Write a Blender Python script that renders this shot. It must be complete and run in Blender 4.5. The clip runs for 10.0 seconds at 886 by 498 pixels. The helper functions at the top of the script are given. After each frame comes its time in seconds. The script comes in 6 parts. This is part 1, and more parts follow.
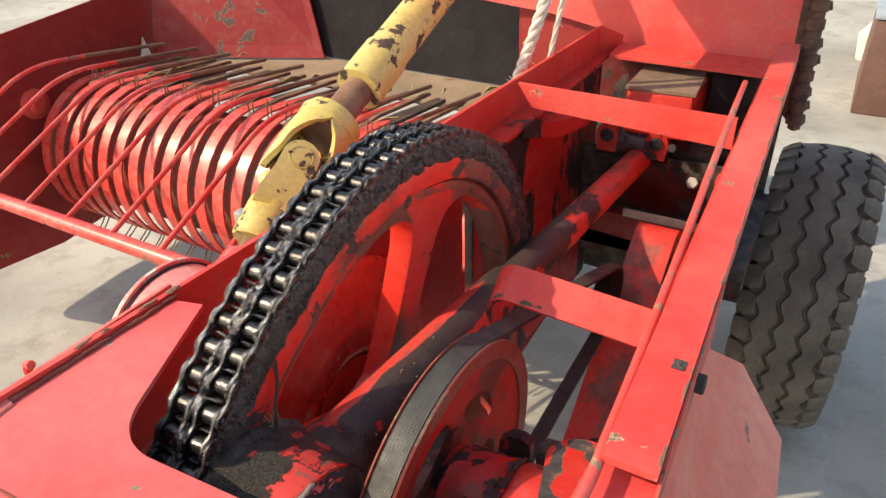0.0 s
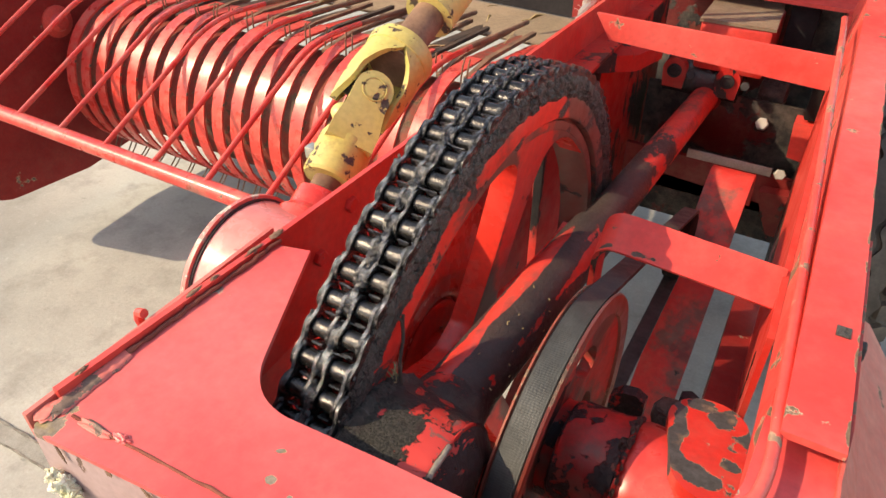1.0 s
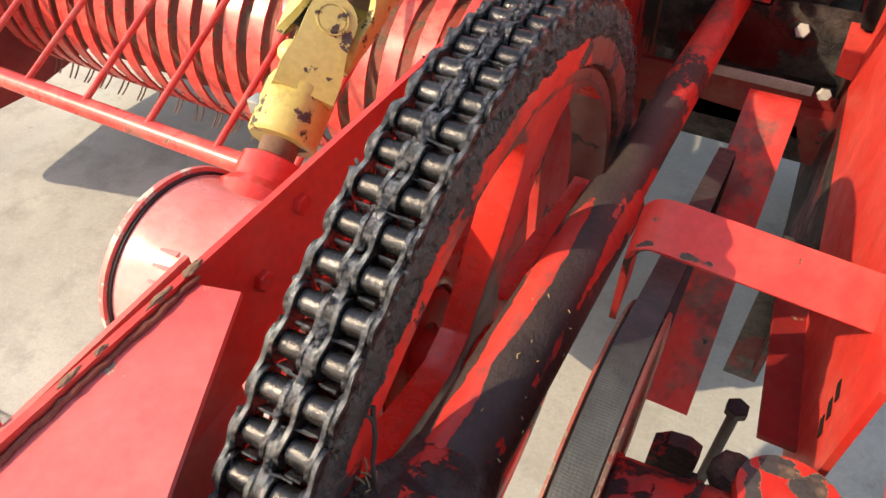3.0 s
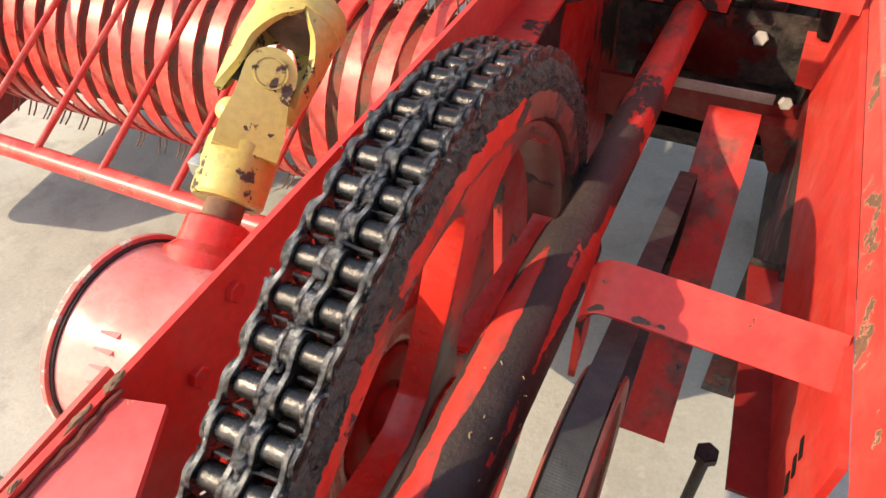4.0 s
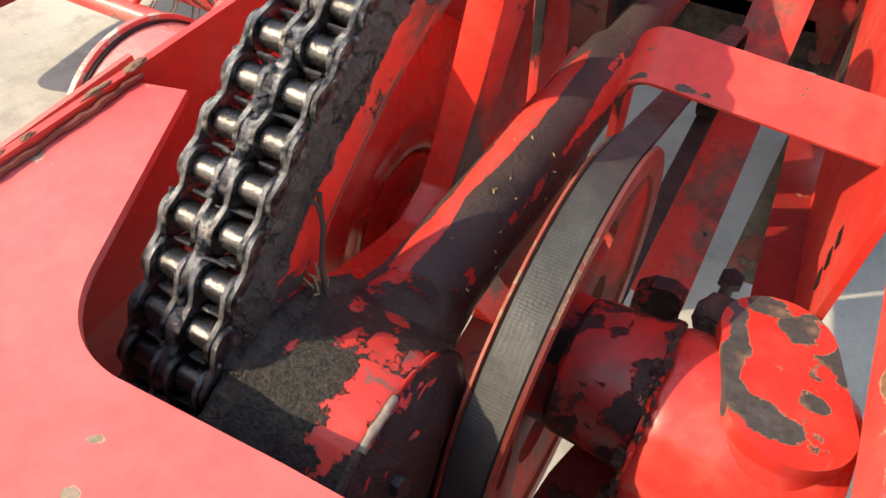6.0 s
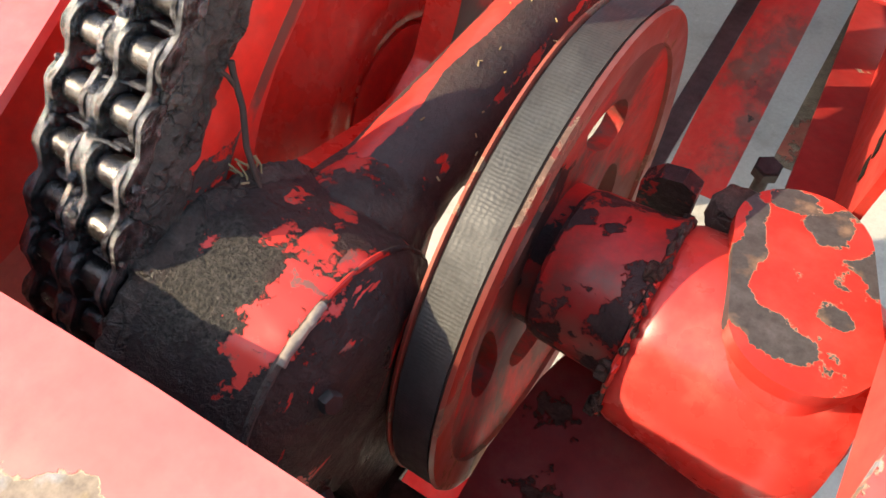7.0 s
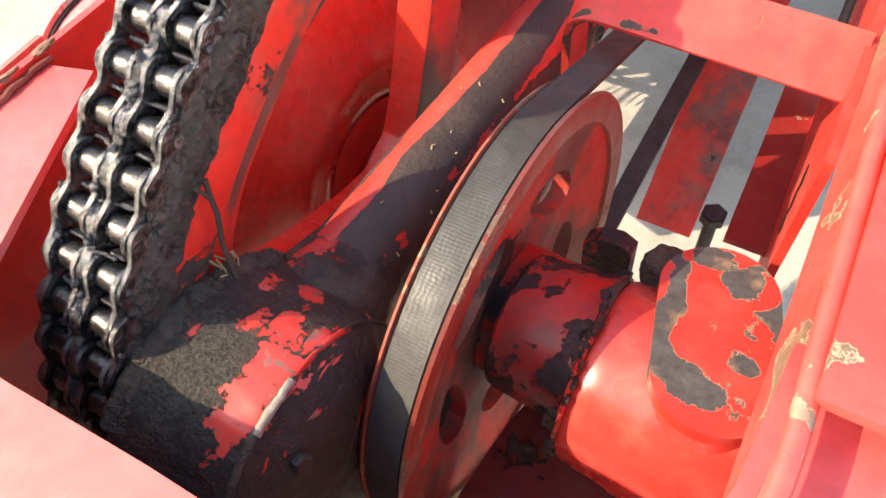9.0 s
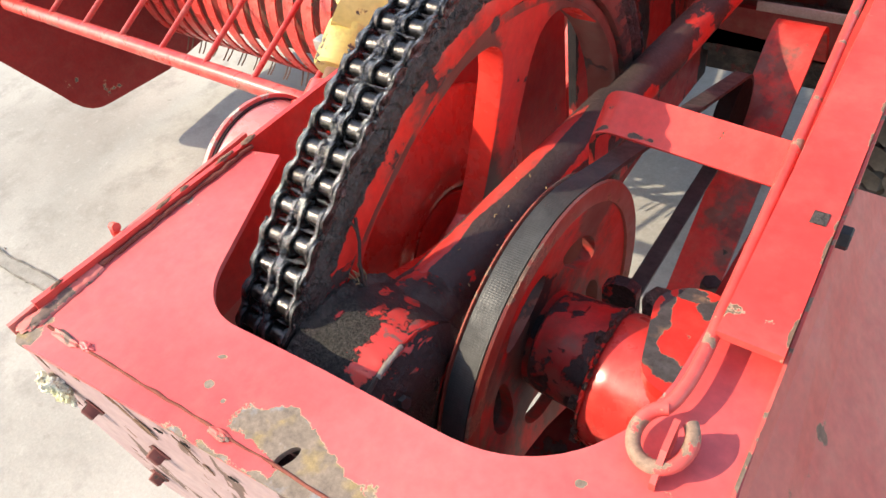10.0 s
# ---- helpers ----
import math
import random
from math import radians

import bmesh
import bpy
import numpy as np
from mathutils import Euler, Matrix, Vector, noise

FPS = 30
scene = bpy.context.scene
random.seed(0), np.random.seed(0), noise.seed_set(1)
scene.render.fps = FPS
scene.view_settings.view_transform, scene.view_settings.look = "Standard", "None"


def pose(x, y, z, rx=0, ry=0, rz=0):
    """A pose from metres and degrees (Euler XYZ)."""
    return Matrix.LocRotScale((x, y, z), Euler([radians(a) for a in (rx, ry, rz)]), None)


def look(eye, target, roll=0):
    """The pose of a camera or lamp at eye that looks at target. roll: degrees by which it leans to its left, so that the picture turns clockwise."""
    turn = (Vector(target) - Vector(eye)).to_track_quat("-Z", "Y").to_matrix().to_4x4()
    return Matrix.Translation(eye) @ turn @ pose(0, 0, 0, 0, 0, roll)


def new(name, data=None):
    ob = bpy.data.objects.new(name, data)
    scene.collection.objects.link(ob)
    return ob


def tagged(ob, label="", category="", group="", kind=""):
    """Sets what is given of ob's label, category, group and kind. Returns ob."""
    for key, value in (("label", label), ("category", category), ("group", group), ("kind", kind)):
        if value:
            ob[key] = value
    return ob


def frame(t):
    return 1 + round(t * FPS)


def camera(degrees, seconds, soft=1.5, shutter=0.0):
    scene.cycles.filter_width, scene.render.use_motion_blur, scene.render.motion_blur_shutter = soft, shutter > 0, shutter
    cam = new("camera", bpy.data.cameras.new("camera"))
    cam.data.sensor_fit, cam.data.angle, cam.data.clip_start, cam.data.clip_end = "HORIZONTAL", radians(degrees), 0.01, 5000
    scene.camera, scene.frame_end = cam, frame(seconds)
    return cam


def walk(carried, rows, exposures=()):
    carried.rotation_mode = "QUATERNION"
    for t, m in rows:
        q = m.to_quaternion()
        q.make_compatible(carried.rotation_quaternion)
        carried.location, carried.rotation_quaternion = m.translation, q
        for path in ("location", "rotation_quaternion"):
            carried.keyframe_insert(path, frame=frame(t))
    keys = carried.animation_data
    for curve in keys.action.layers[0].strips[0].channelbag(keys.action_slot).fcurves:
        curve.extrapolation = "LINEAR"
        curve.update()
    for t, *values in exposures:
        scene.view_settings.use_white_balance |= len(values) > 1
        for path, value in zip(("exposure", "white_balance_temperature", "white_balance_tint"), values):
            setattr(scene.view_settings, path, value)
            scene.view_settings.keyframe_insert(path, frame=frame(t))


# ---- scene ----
cam = camera(64.8, 10.0)
PATH = [
    (0, (0.004, 0.2, 1.399), (-0.856, 1.676, 0.359), -1.5),
    (0.5, (-0.087, 0.197, 1.406), (-0.891, 1.666, 0.311), -0.2),
    (1, (-0.113, 0.184, 1.392), (-0.922, 1.559, 0.185), -0.3),
    (1.5, (-0.131, 0.181, 1.381), (-0.991, 1.454, 0.101), -1.3),
    (2, (-0.139, 0.201, 1.372), (-1.034, 1.396, 0.04), -2.9),
    (2.5, (-0.181, 0.275, 1.364), (-0.995, 1.444, -0.039), -1.7),
    (2.7, (-0.211, 0.317, 1.347), (-0.933, 1.521, -0.078), 0.0),
    (3.8, (-0.212, 0.42, 1.368), (-0.874, 1.614, -0.093), -4.9),
    (4, (-0.205, 0.432, 1.374), (-0.86, 1.648, -0.073), -4.6),
    (4.5, (-0.19, 0.441, 1.373), (-0.825, 1.67, -0.072), -4.8),
    (5, (-0.171, 0.417, 1.354), (-0.848, 1.596, -0.112), -6.4),
    (5.5, (-0.165, 0.378, 1.321), (-0.824, 1.525, -0.179), -4.3),
    (5.7, (-0.178, 0.341, 1.294), (-0.808, 1.495, -0.214), -1.5),
    (6.8, (-0.141, 0.38, 1.225), (-0.844, 1.194, -0.461), -8.3),
    (7, (-0.148, 0.397, 1.216), (-0.809, 1.189, -0.497), -8.3),
    (7.5, (-0.15, 0.429, 1.203), (-0.765, 1.204, -0.535), -8.6),
    (8, (-0.144, 0.437, 1.214), (-0.762, 1.219, -0.52), -8.7),
    (8.5, (-0.131, 0.425, 1.23), (-0.782, 1.202, -0.494), -10.1),
    (9, (-0.114, 0.412, 1.27), (-0.833, 1.244, -0.4), -12.1),
    (9.5, (-0.123, 0.369, 1.323), (-0.946, 1.2, -0.3), -13.4),
    (9.8, (-0.057, 0.301, 1.364), (-1.01, 1.247, -0.119), -12.9),
    (10, (-0.021, 0.271, 1.385), (-0.984, 1.268, -0.057), -12.2),
]
walk(cam, [(t, look(eye, target, roll)) for t, eye, target, roll in PATH],
     exposures=[(0.0, 0.38, 8350, 10), (1.0, 0.40, 8500, 10), (2.5, 0.50, 8300, 10), (4.5, 0.55, 8300, 10), (5.7, 0.66, 8300, 10), (6.9, 1.12, 8400, 10), (7.6, 1.54, 8400, 10), (8.5, 1.74, 8600, 10), (9.1, 1.26, 8200, 10), (9.5, 0.95, 7800, 10), (10.0, 0.69, 7500, 10)])

# ---- light ----
SUN = Vector((-1.02, -0.76, 1.0)).normalized()
world = bpy.data.worlds.new("sky")
scene.world = world
world.use_nodes = True
_n = world.node_tree.nodes
_sky = _n.new("ShaderNodeTexSky")
_sky.sky_type, _sky.sun_disc = "NISHITA", False
_sky.sun_elevation = math.asin(SUN.z)
_sky.sun_rotation = math.atan2(SUN.x, SUN.y)
_n["Background"].inputs["Strength"].default_value = 0.285
world.node_tree.links.new(_sky.outputs[0], _n["Background"].inputs["Color"])
_sun = bpy.data.lights.new("sun", "SUN")
_sun.energy, _sun.angle, _sun.color = 4.2, radians(0.6), (1.0, 0.93, 0.80)
sun = new("sun", _sun)
sun.matrix_basis = look(SUN * 20, (0, 0, 0))


# ---- materials ----
def nodes_of(name):
    m = bpy.data.materials.new(name)
    m.use_nodes = True
    t = m.node_tree
    return m, t, t.nodes["Principled BSDF"]


def noise_node(t, scale, detail=5.0, rough=0.55, offset=(0, 0, 0), stretch=(1, 1, 1)):
    co = t.nodes.new("ShaderNodeTexCoord")
    mp = t.nodes.new("ShaderNodeMapping")
    mp.inputs["Location"].default_value = offset
    mp.inputs["Scale"].default_value = stretch
    t.links.new(co.outputs["Object"], mp.inputs["Vector"])
    n = t.nodes.new("ShaderNodeTexNoise")
    n.inputs["Scale"].default_value = scale
    n.inputs["Detail"].default_value = detail
    n.inputs["Roughness"].default_value = rough
    t.links.new(mp.outputs[0], n.inputs["Vector"])
    return n.outputs["Fac"]


def ramp(t, fac, stops):
    r = t.nodes.new("ShaderNodeValToRGB")
    e = r.color_ramp.elements
    while len(e) < len(stops):
        e.new(0.5)
    for k, (p, c) in zip(e, stops):
        k.position = p
        k.color = (c, c, c, 1) if isinstance(c, (int, float)) else (*c, 1)
    t.links.new(fac, r.inputs[0])
    return r.outputs["Color"]


def mixc(t, fac, a, b, mode="MIX"):
    m = t.nodes.new("ShaderNodeMix")
    m.data_type, m.blend_type = "RGBA", mode
    for sock, v in ((m.inputs[0], fac), (m.inputs[6], a), (m.inputs[7], b)):
        if isinstance(v, (int, float)):
            sock.default_value = v
        elif isinstance(v, tuple):
            sock.default_value = (*v, 1)
        else:
            t.links.new(v, sock)
    return m.outputs[2]


def bump_to(t, bsdf, height, strength=0.3, distance=0.002):
    b = t.nodes.new("ShaderNodeBump")
    b.inputs["Strength"].default_value = strength
    b.inputs["Distance"].default_value = distance
    t.links.new(height, b.inputs["Height"])
    t.links.new(b.outputs[0], bsdf.inputs["Normal"])


def add_spot(t, fac, x, y, rot, sx, sy, w):
    """Raise (or lower) a chip mask inside an upright elliptical column."""
    co = t.nodes.new("ShaderNodeTexCoord")
    mp = t.nodes.new("ShaderNodeMapping")
    mp.vector_type = "TEXTURE"
    mp.inputs["Location"].default_value = (x, y, 0)
    mp.inputs["Rotation"].default_value = (0, 0, radians(rot))
    mp.inputs["Scale"].default_value = (sx, sy, 1000)
    t.links.new(co.outputs["Object"], mp.inputs["Vector"])
    ln = t.nodes.new("ShaderNodeVectorMath")
    ln.operation = "LENGTH"
    t.links.new(mp.outputs[0], ln.inputs[0])
    f = t.nodes.new("ShaderNodeMath")
    f.operation = "MULTIPLY_ADD"
    t.links.new(ln.outputs["Value"], f.inputs[0])
    f.inputs[1].default_value, f.inputs[2].default_value = -w, w
    g = t.nodes.new("ShaderNodeMath")
    g.operation = "MAXIMUM" if w > 0 else "MINIMUM"
    t.links.new(f.outputs[0], g.inputs[0])
    g.inputs[1].default_value = 0.0
    h = t.nodes.new("ShaderNodeMath")
    h.operation = "ADD"
    t.links.new(fac, h.inputs[0])
    t.links.new(g.outputs[0], h.inputs[1])
    return h.outputs[0]


def painted(name, colour, faded, chip=0.0, chip_dark=(0.09, 0.075, 0.06), chip_edge=(0.5, 0.36, 0.22), chip_scale=14.0,
            grime=0.0, grime_scale=9.0, grime_col=(0.018, 0.015, 0.016), rough=0.38, dust=0.15, stretch=(1, 1, 1), spots=(),
            film=0.0, film_col=(0.085, 0.036, 0.028), tones=None, gspots=(), fspots=(), relief=1.0, grime_pale=(0.105, 0.085, 0.070), chip_stretch=(1, 1, 1)):
    """Old machine paint: faded patches, chips down to rusty metal with pale edges, grease."""
    m, t, p = nodes_of(name)
    base = mixc(t, ramp(t, noise_node(t, 4.0, 4), [(0.35, 0.0), (0.68, 1.0)]), colour, faded)
    fine = ramp(t, noise_node(t, 120.0, 4), [(0.3, 0.86), (0.7, 1.08)])
    base = mixc(t, 1.0, base, fine, "MULTIPLY")
    dustm = ramp(t, noise_node(t, 21.0, 7, 0.7, (3, 1, 2)), [(0.48, 0.0), (0.75, dust)])
    base = mixc(t, dustm, base, (0.42, 0.30, 0.22))
    r = ramp(t, noise_node(t, 35.0, 5), [(0.3, rough - 0.08), (0.7, rough + 0.16)])
    height = None
    if film > 0:
        n = noise_node(t, 7.0, 8, 0.68, (5.5, 0.4, 8.1), stretch)
        for spot in fspots:
            n = add_spot(t, n, *spot)
        fm = ramp(t, n, [(0.66 - 0.3 * film, 0.0), (0.74 - 0.3 * film, 0.93)])
        base = mixc(t, fm, base, mixc(t, ramp(t, noise_node(t, 40.0, 5), [(0.35, 0.0), (0.7, 1.0)]), film_col, (0.15, 0.085, 0.065)))
    if chip > 0:
        n = noise_node(t, chip_scale, 9, 0.62, (7.3, 2.2, 5.1), chip_stretch)
        for spot in spots:
            n = add_spot(t, n, *spot)
        th = 0.74 - 0.22 * chip
        if tones:
            k = noise_node(t, 38.0, 4, 0.5, (2, 4, 1))
            chip_dark = ramp(t, k, [(0.36, tones[0]), (0.46, tones[1]), (0.56, tones[1]), (0.64, tones[2])])
        cm = ramp(t, n, [(th, 0.0), (th + 0.008, 1.0)])
        cc = mixc(t, ramp(t, n, [(th + 0.004, 0.0), (th + 0.016, 1.0)]), chip_edge, chip_dark)
        cc = mixc(t, 1.0, cc, ramp(t, noise_node(t, 210.0, 6, 0.7), [(0.3, 0.6), (0.7, 1.3)]), "MULTIPLY")
        base = mixc(t, cm, base, cc)
        r = mixc(t, cm, r, (0.75, 0.75, 0.75))
        height = cm
    if grime > 0:
        n = noise_node(t, grime_scale, 10, 0.66, (1.7, 9.2, 4.4), stretch)
        for spot in gspots:
            n = add_spot(t, n, *spot)
        th = 0.72 - 0.36 * grime
        gm = ramp(t, n, [(th, 0.0), (th + 0.012, 1.0)])
        lump = noise_node(t, 190.0, 6, 0.7)
        gc = mixc(t, ramp(t, noise_node(t, 28.0, 6, 0.7), [(0.42, 0.0), (0.7, 1.0)]), grime_col, grime_pale)
        base = mixc(t, gm, base, gc)
        r = mixc(t, gm, r, ramp(t, lump, [(0.3, 0.30), (0.7, 0.66)]))
        h2 = mixc(t, 1.0, gm, ramp(t, lump, [(0.3, 0.35), (0.7, 1.0)]), "MULTIPLY")
        bump_to(t, p, h2, 0.95, 0.0028 * relief)
    elif height is not None:
        inv = t.nodes.new("ShaderNodeInvert")
        t.links.new(height, inv.inputs["Color"])
        bump_to(t, p, inv.outputs[0], 0.6, 0.0012)
    else:
        bump_to(t, p, noise_node(t, 60.0, 4), 0.10, 0.001)
    t.links.new(base, p.inputs["Base Color"])
    t.links.new(r, p.inputs["Roughness"])
    p.inputs["Specular IOR Level"].default_value = 0.5
    return m


def plain(name, a, b, scale, rough=0.7, metal=0.0, bump=0.2, bscale=80.0, dist=0.002, rough2=None, spec=0.5):
    m, t, p = nodes_of(name)
    p.inputs["Specular IOR Level"].default_value = spec
    big = mixc(t, ramp(t, noise_node(t, scale, 8, 0.62), [(0.35, 0.0), (0.65, 1.0)]), a, b)
    fine = ramp(t, noise_node(t, scale * 14, 5, 0.7), [(0.3, 0.8), (0.7, 1.15)])
    t.links.new(mixc(t, 1.0, big, fine, "MULTIPLY"), p.inputs["Base Color"])
    t.links.new(ramp(t, noise_node(t, scale * 5, 5), [(0.3, rough), (0.7, rough2 if rough2 else min(1, rough + 0.15))]), p.inputs["Roughness"])
    p.inputs["Metallic"].default_value = metal
    bump_to(t, p, noise_node(t, bscale, 7, 0.65), bump, dist)
    return m


def caked(name, dark, pale, cracks=140.0, rough=(0.28, 0.75)):
    """Dried grease: crumbly lumps with open cracks and oily patches between them."""
    m, t, p = nodes_of(name)
    n1, n2 = noise_node(t, 60.0, 8, 0.7), noise_node(t, 330.0, 6, 0.7, (3, 5, 1))
    co = t.nodes.new("ShaderNodeTexCoord")
    wob = t.nodes.new("ShaderNodeVectorMath")
    wob.operation = "MULTIPLY_ADD"
    nz = t.nodes.new("ShaderNodeTexNoise")
    nz.inputs["Scale"].default_value = 90.0
    nz.inputs["Detail"].default_value = 4.0
    t.links.new(co.outputs["Object"], nz.inputs["Vector"])
    t.links.new(nz.outputs["Color"], wob.inputs[0])
    wob.inputs[1].default_value = (0.012, 0.012, 0.012)
    t.links.new(co.outputs["Object"], wob.inputs[2])
    vo = t.nodes.new("ShaderNodeTexVoronoi")
    vo.feature = "DISTANCE_TO_EDGE"
    vo.inputs["Scale"].default_value = cracks
    t.links.new(wob.outputs[0], vo.inputs["Vector"])
    open_ = ramp(t, vo.outputs["Distance"], [(0.02, 0.0), (0.11, 1.0)])
    some = ramp(t, noise_node(t, 45.0, 3, 0.5, (8, 1, 4)), [(0.44, 1.0), (0.58, 0.0)])
    keep = mixc(t, some, open_, (1.0, 1.0, 1.0))
    col = mixc(t, ramp(t, n1, [(0.34, 0.0), (0.68, 1.0)]), dark, pale)
    col = mixc(t, 1.0, col, ramp(t, n2, [(0.3, 0.55), (0.7, 1.45)]), "MULTIPLY")
    col = mixc(t, 1.0, col, mixc(t, keep, (0.18, 0.16, 0.15), (1.0, 1.0, 1.0)), "MULTIPLY")
    t.links.new(col, p.inputs["Base Color"])
    t.links.new(ramp(t, noise_node(t, 110.0, 5, 0.6, (6, 6, 2)), [(0.36, rough[0]), (0.62, rough[1])]), p.inputs["Roughness"])
    p.inputs["Specular IOR Level"].default_value = 0.6
    h = mixc(t, 0.55, ramp(t, n2, [(0.28, 0.0), (0.72, 1.0)]), keep)
    bump_to(t, p, h, 1.0, 0.0036)
    return m


RED, RED_F = (0.56, 0.024, 0.017), (0.62, 0.060, 0.048)
M_RED = painted("red_paint", RED, RED_F, chip=0.25)
M_DECK = painted("faded_red_paint", (0.60, 0.046, 0.046), (0.66, 0.125, 0.118), chip=0.42, chip_scale=15.0, rough=0.40, spots=((-0.276, 0.355, 15, 0.044, 0.020, 0.34), (-0.222, 0.347, -5, 0.046, 0.028, 0.36), (-0.254, 0.347, 0, 0.04, 0.02, 0.22), (-0.349, 0.375, 30, 0.012, 0.006, 0.30), (-0.340, 0.355, 0, 0.008, 0.007, 0.30), (-0.322, 0.351, 0, 0.007, 0.006, 0.28), (-0.101, 0.420, 20, 0.007, 0.005, 0.28), (-0.494, 0.330, 30, 0.030, 0.016, 0.20), (-0.506, 0.43, 0, 0.012, 0.14, 0.14), (-0.26, 0.3265, 5, 0.30, 0.008, 0.12), (-0.497, 0.311, 20, 0.020, 0.012, 0.30)), tones=((0.24, 0.245, 0.26), (0.21, 0.155, 0.115), (0.28, 0.195, 0.09)))
M_BEAM = painted("worn_red_beam_paint", (0.60, 0.042, 0.034), (0.66, 0.095, 0.080), chip=0.40, chip_scale=19.0, rough=0.46, chip_edge=(0.6, 0.46, 0.30), chip_dark=(0.16, 0.09, 0.055), spots=((-0.0940, 1.1, 1.55, 0.0040, 1.6, 0.11), (-0.0495, 1.1, 1.55, 0.0032, 1.6, 0.17), (-0.0785, 0.53, 0, 0.008, 0.07, 0.16), (-0.08, 0.56, 0, 0.05, 0.03, 0.10), (-0.17, 0.771, 0, 0.12, 0.004, 0.12)))
M_WHEEL = painted("greasy_red_web_paint", (0.64, 0.024, 0.016), RED_F, chip=0.1, grime=0.26, grime_scale=13.0, grime_col=(0.05, 0.034, 0.03), film=0.92, film_col=(0.12, 0.045, 0.033), fspots=((-0.38, 0.42, 0, 2.0, 0.20, -0.50), (-0.37, 0.790, 0, 2.0, 0.045, -0.20), (-0.365, 0.835, 0, 2.0, 0.030, -0.12)))
M_INNER = painted("red_paint_inside", (0.50, 0.014, 0.012), (0.56, 0.03, 0.024), chip=0.0, grime=0.22, grime_scale=8.0)
M_SHAFT = painted("greasy_red_shaft_paint", RED, RED_F, grime=0.76, grime_scale=13.0, grime_col=(0.040, 0.030, 0.028), grime_pale=(0.066, 0.047, 0.040), relief=0.35, stretch=(1, 0.45, 1), film=0.30, film_col=(0.08, 0.045, 0.038), gspots=((-0.337, 0.70, 0, 0.013, 0.24, -0.38), (-0.298, 0.80, 0, 0.006, 0.34, -0.20), (-0.321, 1.47, 0, 0.06, 0.24, -0.42), (-0.323, 1.05, 0, 0.05, 0.10, 0.10), (-0.318, 0.72, 0, 0.012, 0.30, 0.06)))
M_HUB = painted("greasy_red_housing_paint", RED, RED_F, grime=0.68, grime_scale=14.0, grime_col=(0.026, 0.021, 0.020), gspots=((-0.294, 0.450, 20, 0.020, 0.040, -0.17), (-0.332, 0.452, 0, 0.016, 0.04, 0.16)))
M_NECK = painted("oily_red_neck_paint", (0.52, 0.018, 0.016), (0.52, 0.03, 0.03), grime=0.54, grime_scale=22.0, grime_col=(0.018, 0.010, 0.011), grime_pale=(0.060, 0.030, 0.030), relief=0.5, film=0.50, film_col=(0.26, 0.014, 0.012))
M_CAP = painted("chipped_red_cover_paint", RED, RED_F, chip=0.60, chip_scale=30.0, chip_edge=(0.40, 0.30, 0.20), spots=((-0.1064, 0.660, 0, 0.018, 0.018, 0.34), (-0.113, 0.580, -32, 0.030, 0.017, 0.38), (-0.134, 0.600, 12, 0.012, 0.030, 0.34), (-0.134, 0.634, 10, 0.009, 0.034, 0.30), (-0.123, 0.674, 30, 0.018, 0.012, 0.28), (-0.076, 0.642, 12, 0.011, 0.030, 0.32), (-0.087, 0.602, 0, 0.013, 0.011, 0.26)), tones=((0.062, 0.060, 0.063), (0.045, 0.043, 0.045), (0.17, 0.115, 0.08)))
M_BOX = painted("glossy_red_paint", (0.58, 0.034, 0.028), (0.62, 0.085, 0.072), chip=0.22, rough=0.24, dust=0.25)
M_YEL = painted("yellow_paint", (0.46, 0.36, 0.085), (0.53, 0.44, 0.17), chip=0.76, chip_scale=26.0, chip_dark=(0.06, 0.040, 0.030), chip_edge=(0.26, 0.17, 0.06), rough=0.42, film=0.20, film_col=(0.24, 0.165, 0.055))
M_PINK = painted("weathered_red_guard_paint", (0.52, 0.088, 0.070), (0.58, 0.155, 0.125), chip=0.52, chip_scale=9.0, chip_edge=(0.40, 0.22, 0.15), chip_dark=(0.18, 0.09, 0.06), rough=0.42)
M_RING = painted("polished_red_band_paint", (0.55, 0.025, 0.02), (0.62, 0.08, 0.065), chip=0.34, chip_scale=20.0, rough=0.30, film=0.30, film_col=(0.26, 0.075, 0.055), dust=0.4)
M_RUST = plain("rusty_steel", (0.11, 0.055, 0.035), (0.24, 0.13, 0.08), 14.0, 0.75)
M_GREASE = caked("caked_black_grease", (0.034, 0.023, 0.019), (0.100, 0.074, 0.060))
M_ROLL = plain("oiled_steel", (0.036, 0.032, 0.031), (0.085, 0.079, 0.076), 34.0, 0.17, 0.85, 0.5, 420.0, 0.0008, 0.30)
M_LINK = plain("oily_black_steel", (0.014, 0.012, 0.012), (0.22, 0.21, 0.21), 120.0, 0.07, 0.9, 1.0, 190.0, 0.0024, 0.26, spec=0.8)
M_DARK = plain("dark_sheet_metal", (0.014, 0.012, 0.014), (0.024, 0.021, 0.022), 6.0, 0.85, spec=0.15)
M_TAN = plain("dusty_tan_sheet", (0.20, 0.145, 0.095), (0.30, 0.215, 0.145), 8.0, 0.7)
M_TYRE = plain("tyre_rubber", (0.070, 0.056, 0.047), (0.140, 0.112, 0.090), 9.0, 0.85, 0.0, 0.35, 120.0, 0.002)
M_ROPE = plain("cotton_rope", (0.55, 0.50, 0.42), (0.68, 0.63, 0.55), 60.0, 0.95, 0.0, 0.6, 300.0, 0.002)
M_STEEL = plain("bare_bolt_steel", (0.32, 0.30, 0.27), (0.5, 0.48, 0.44), 60.0, 0.4, 0.8)
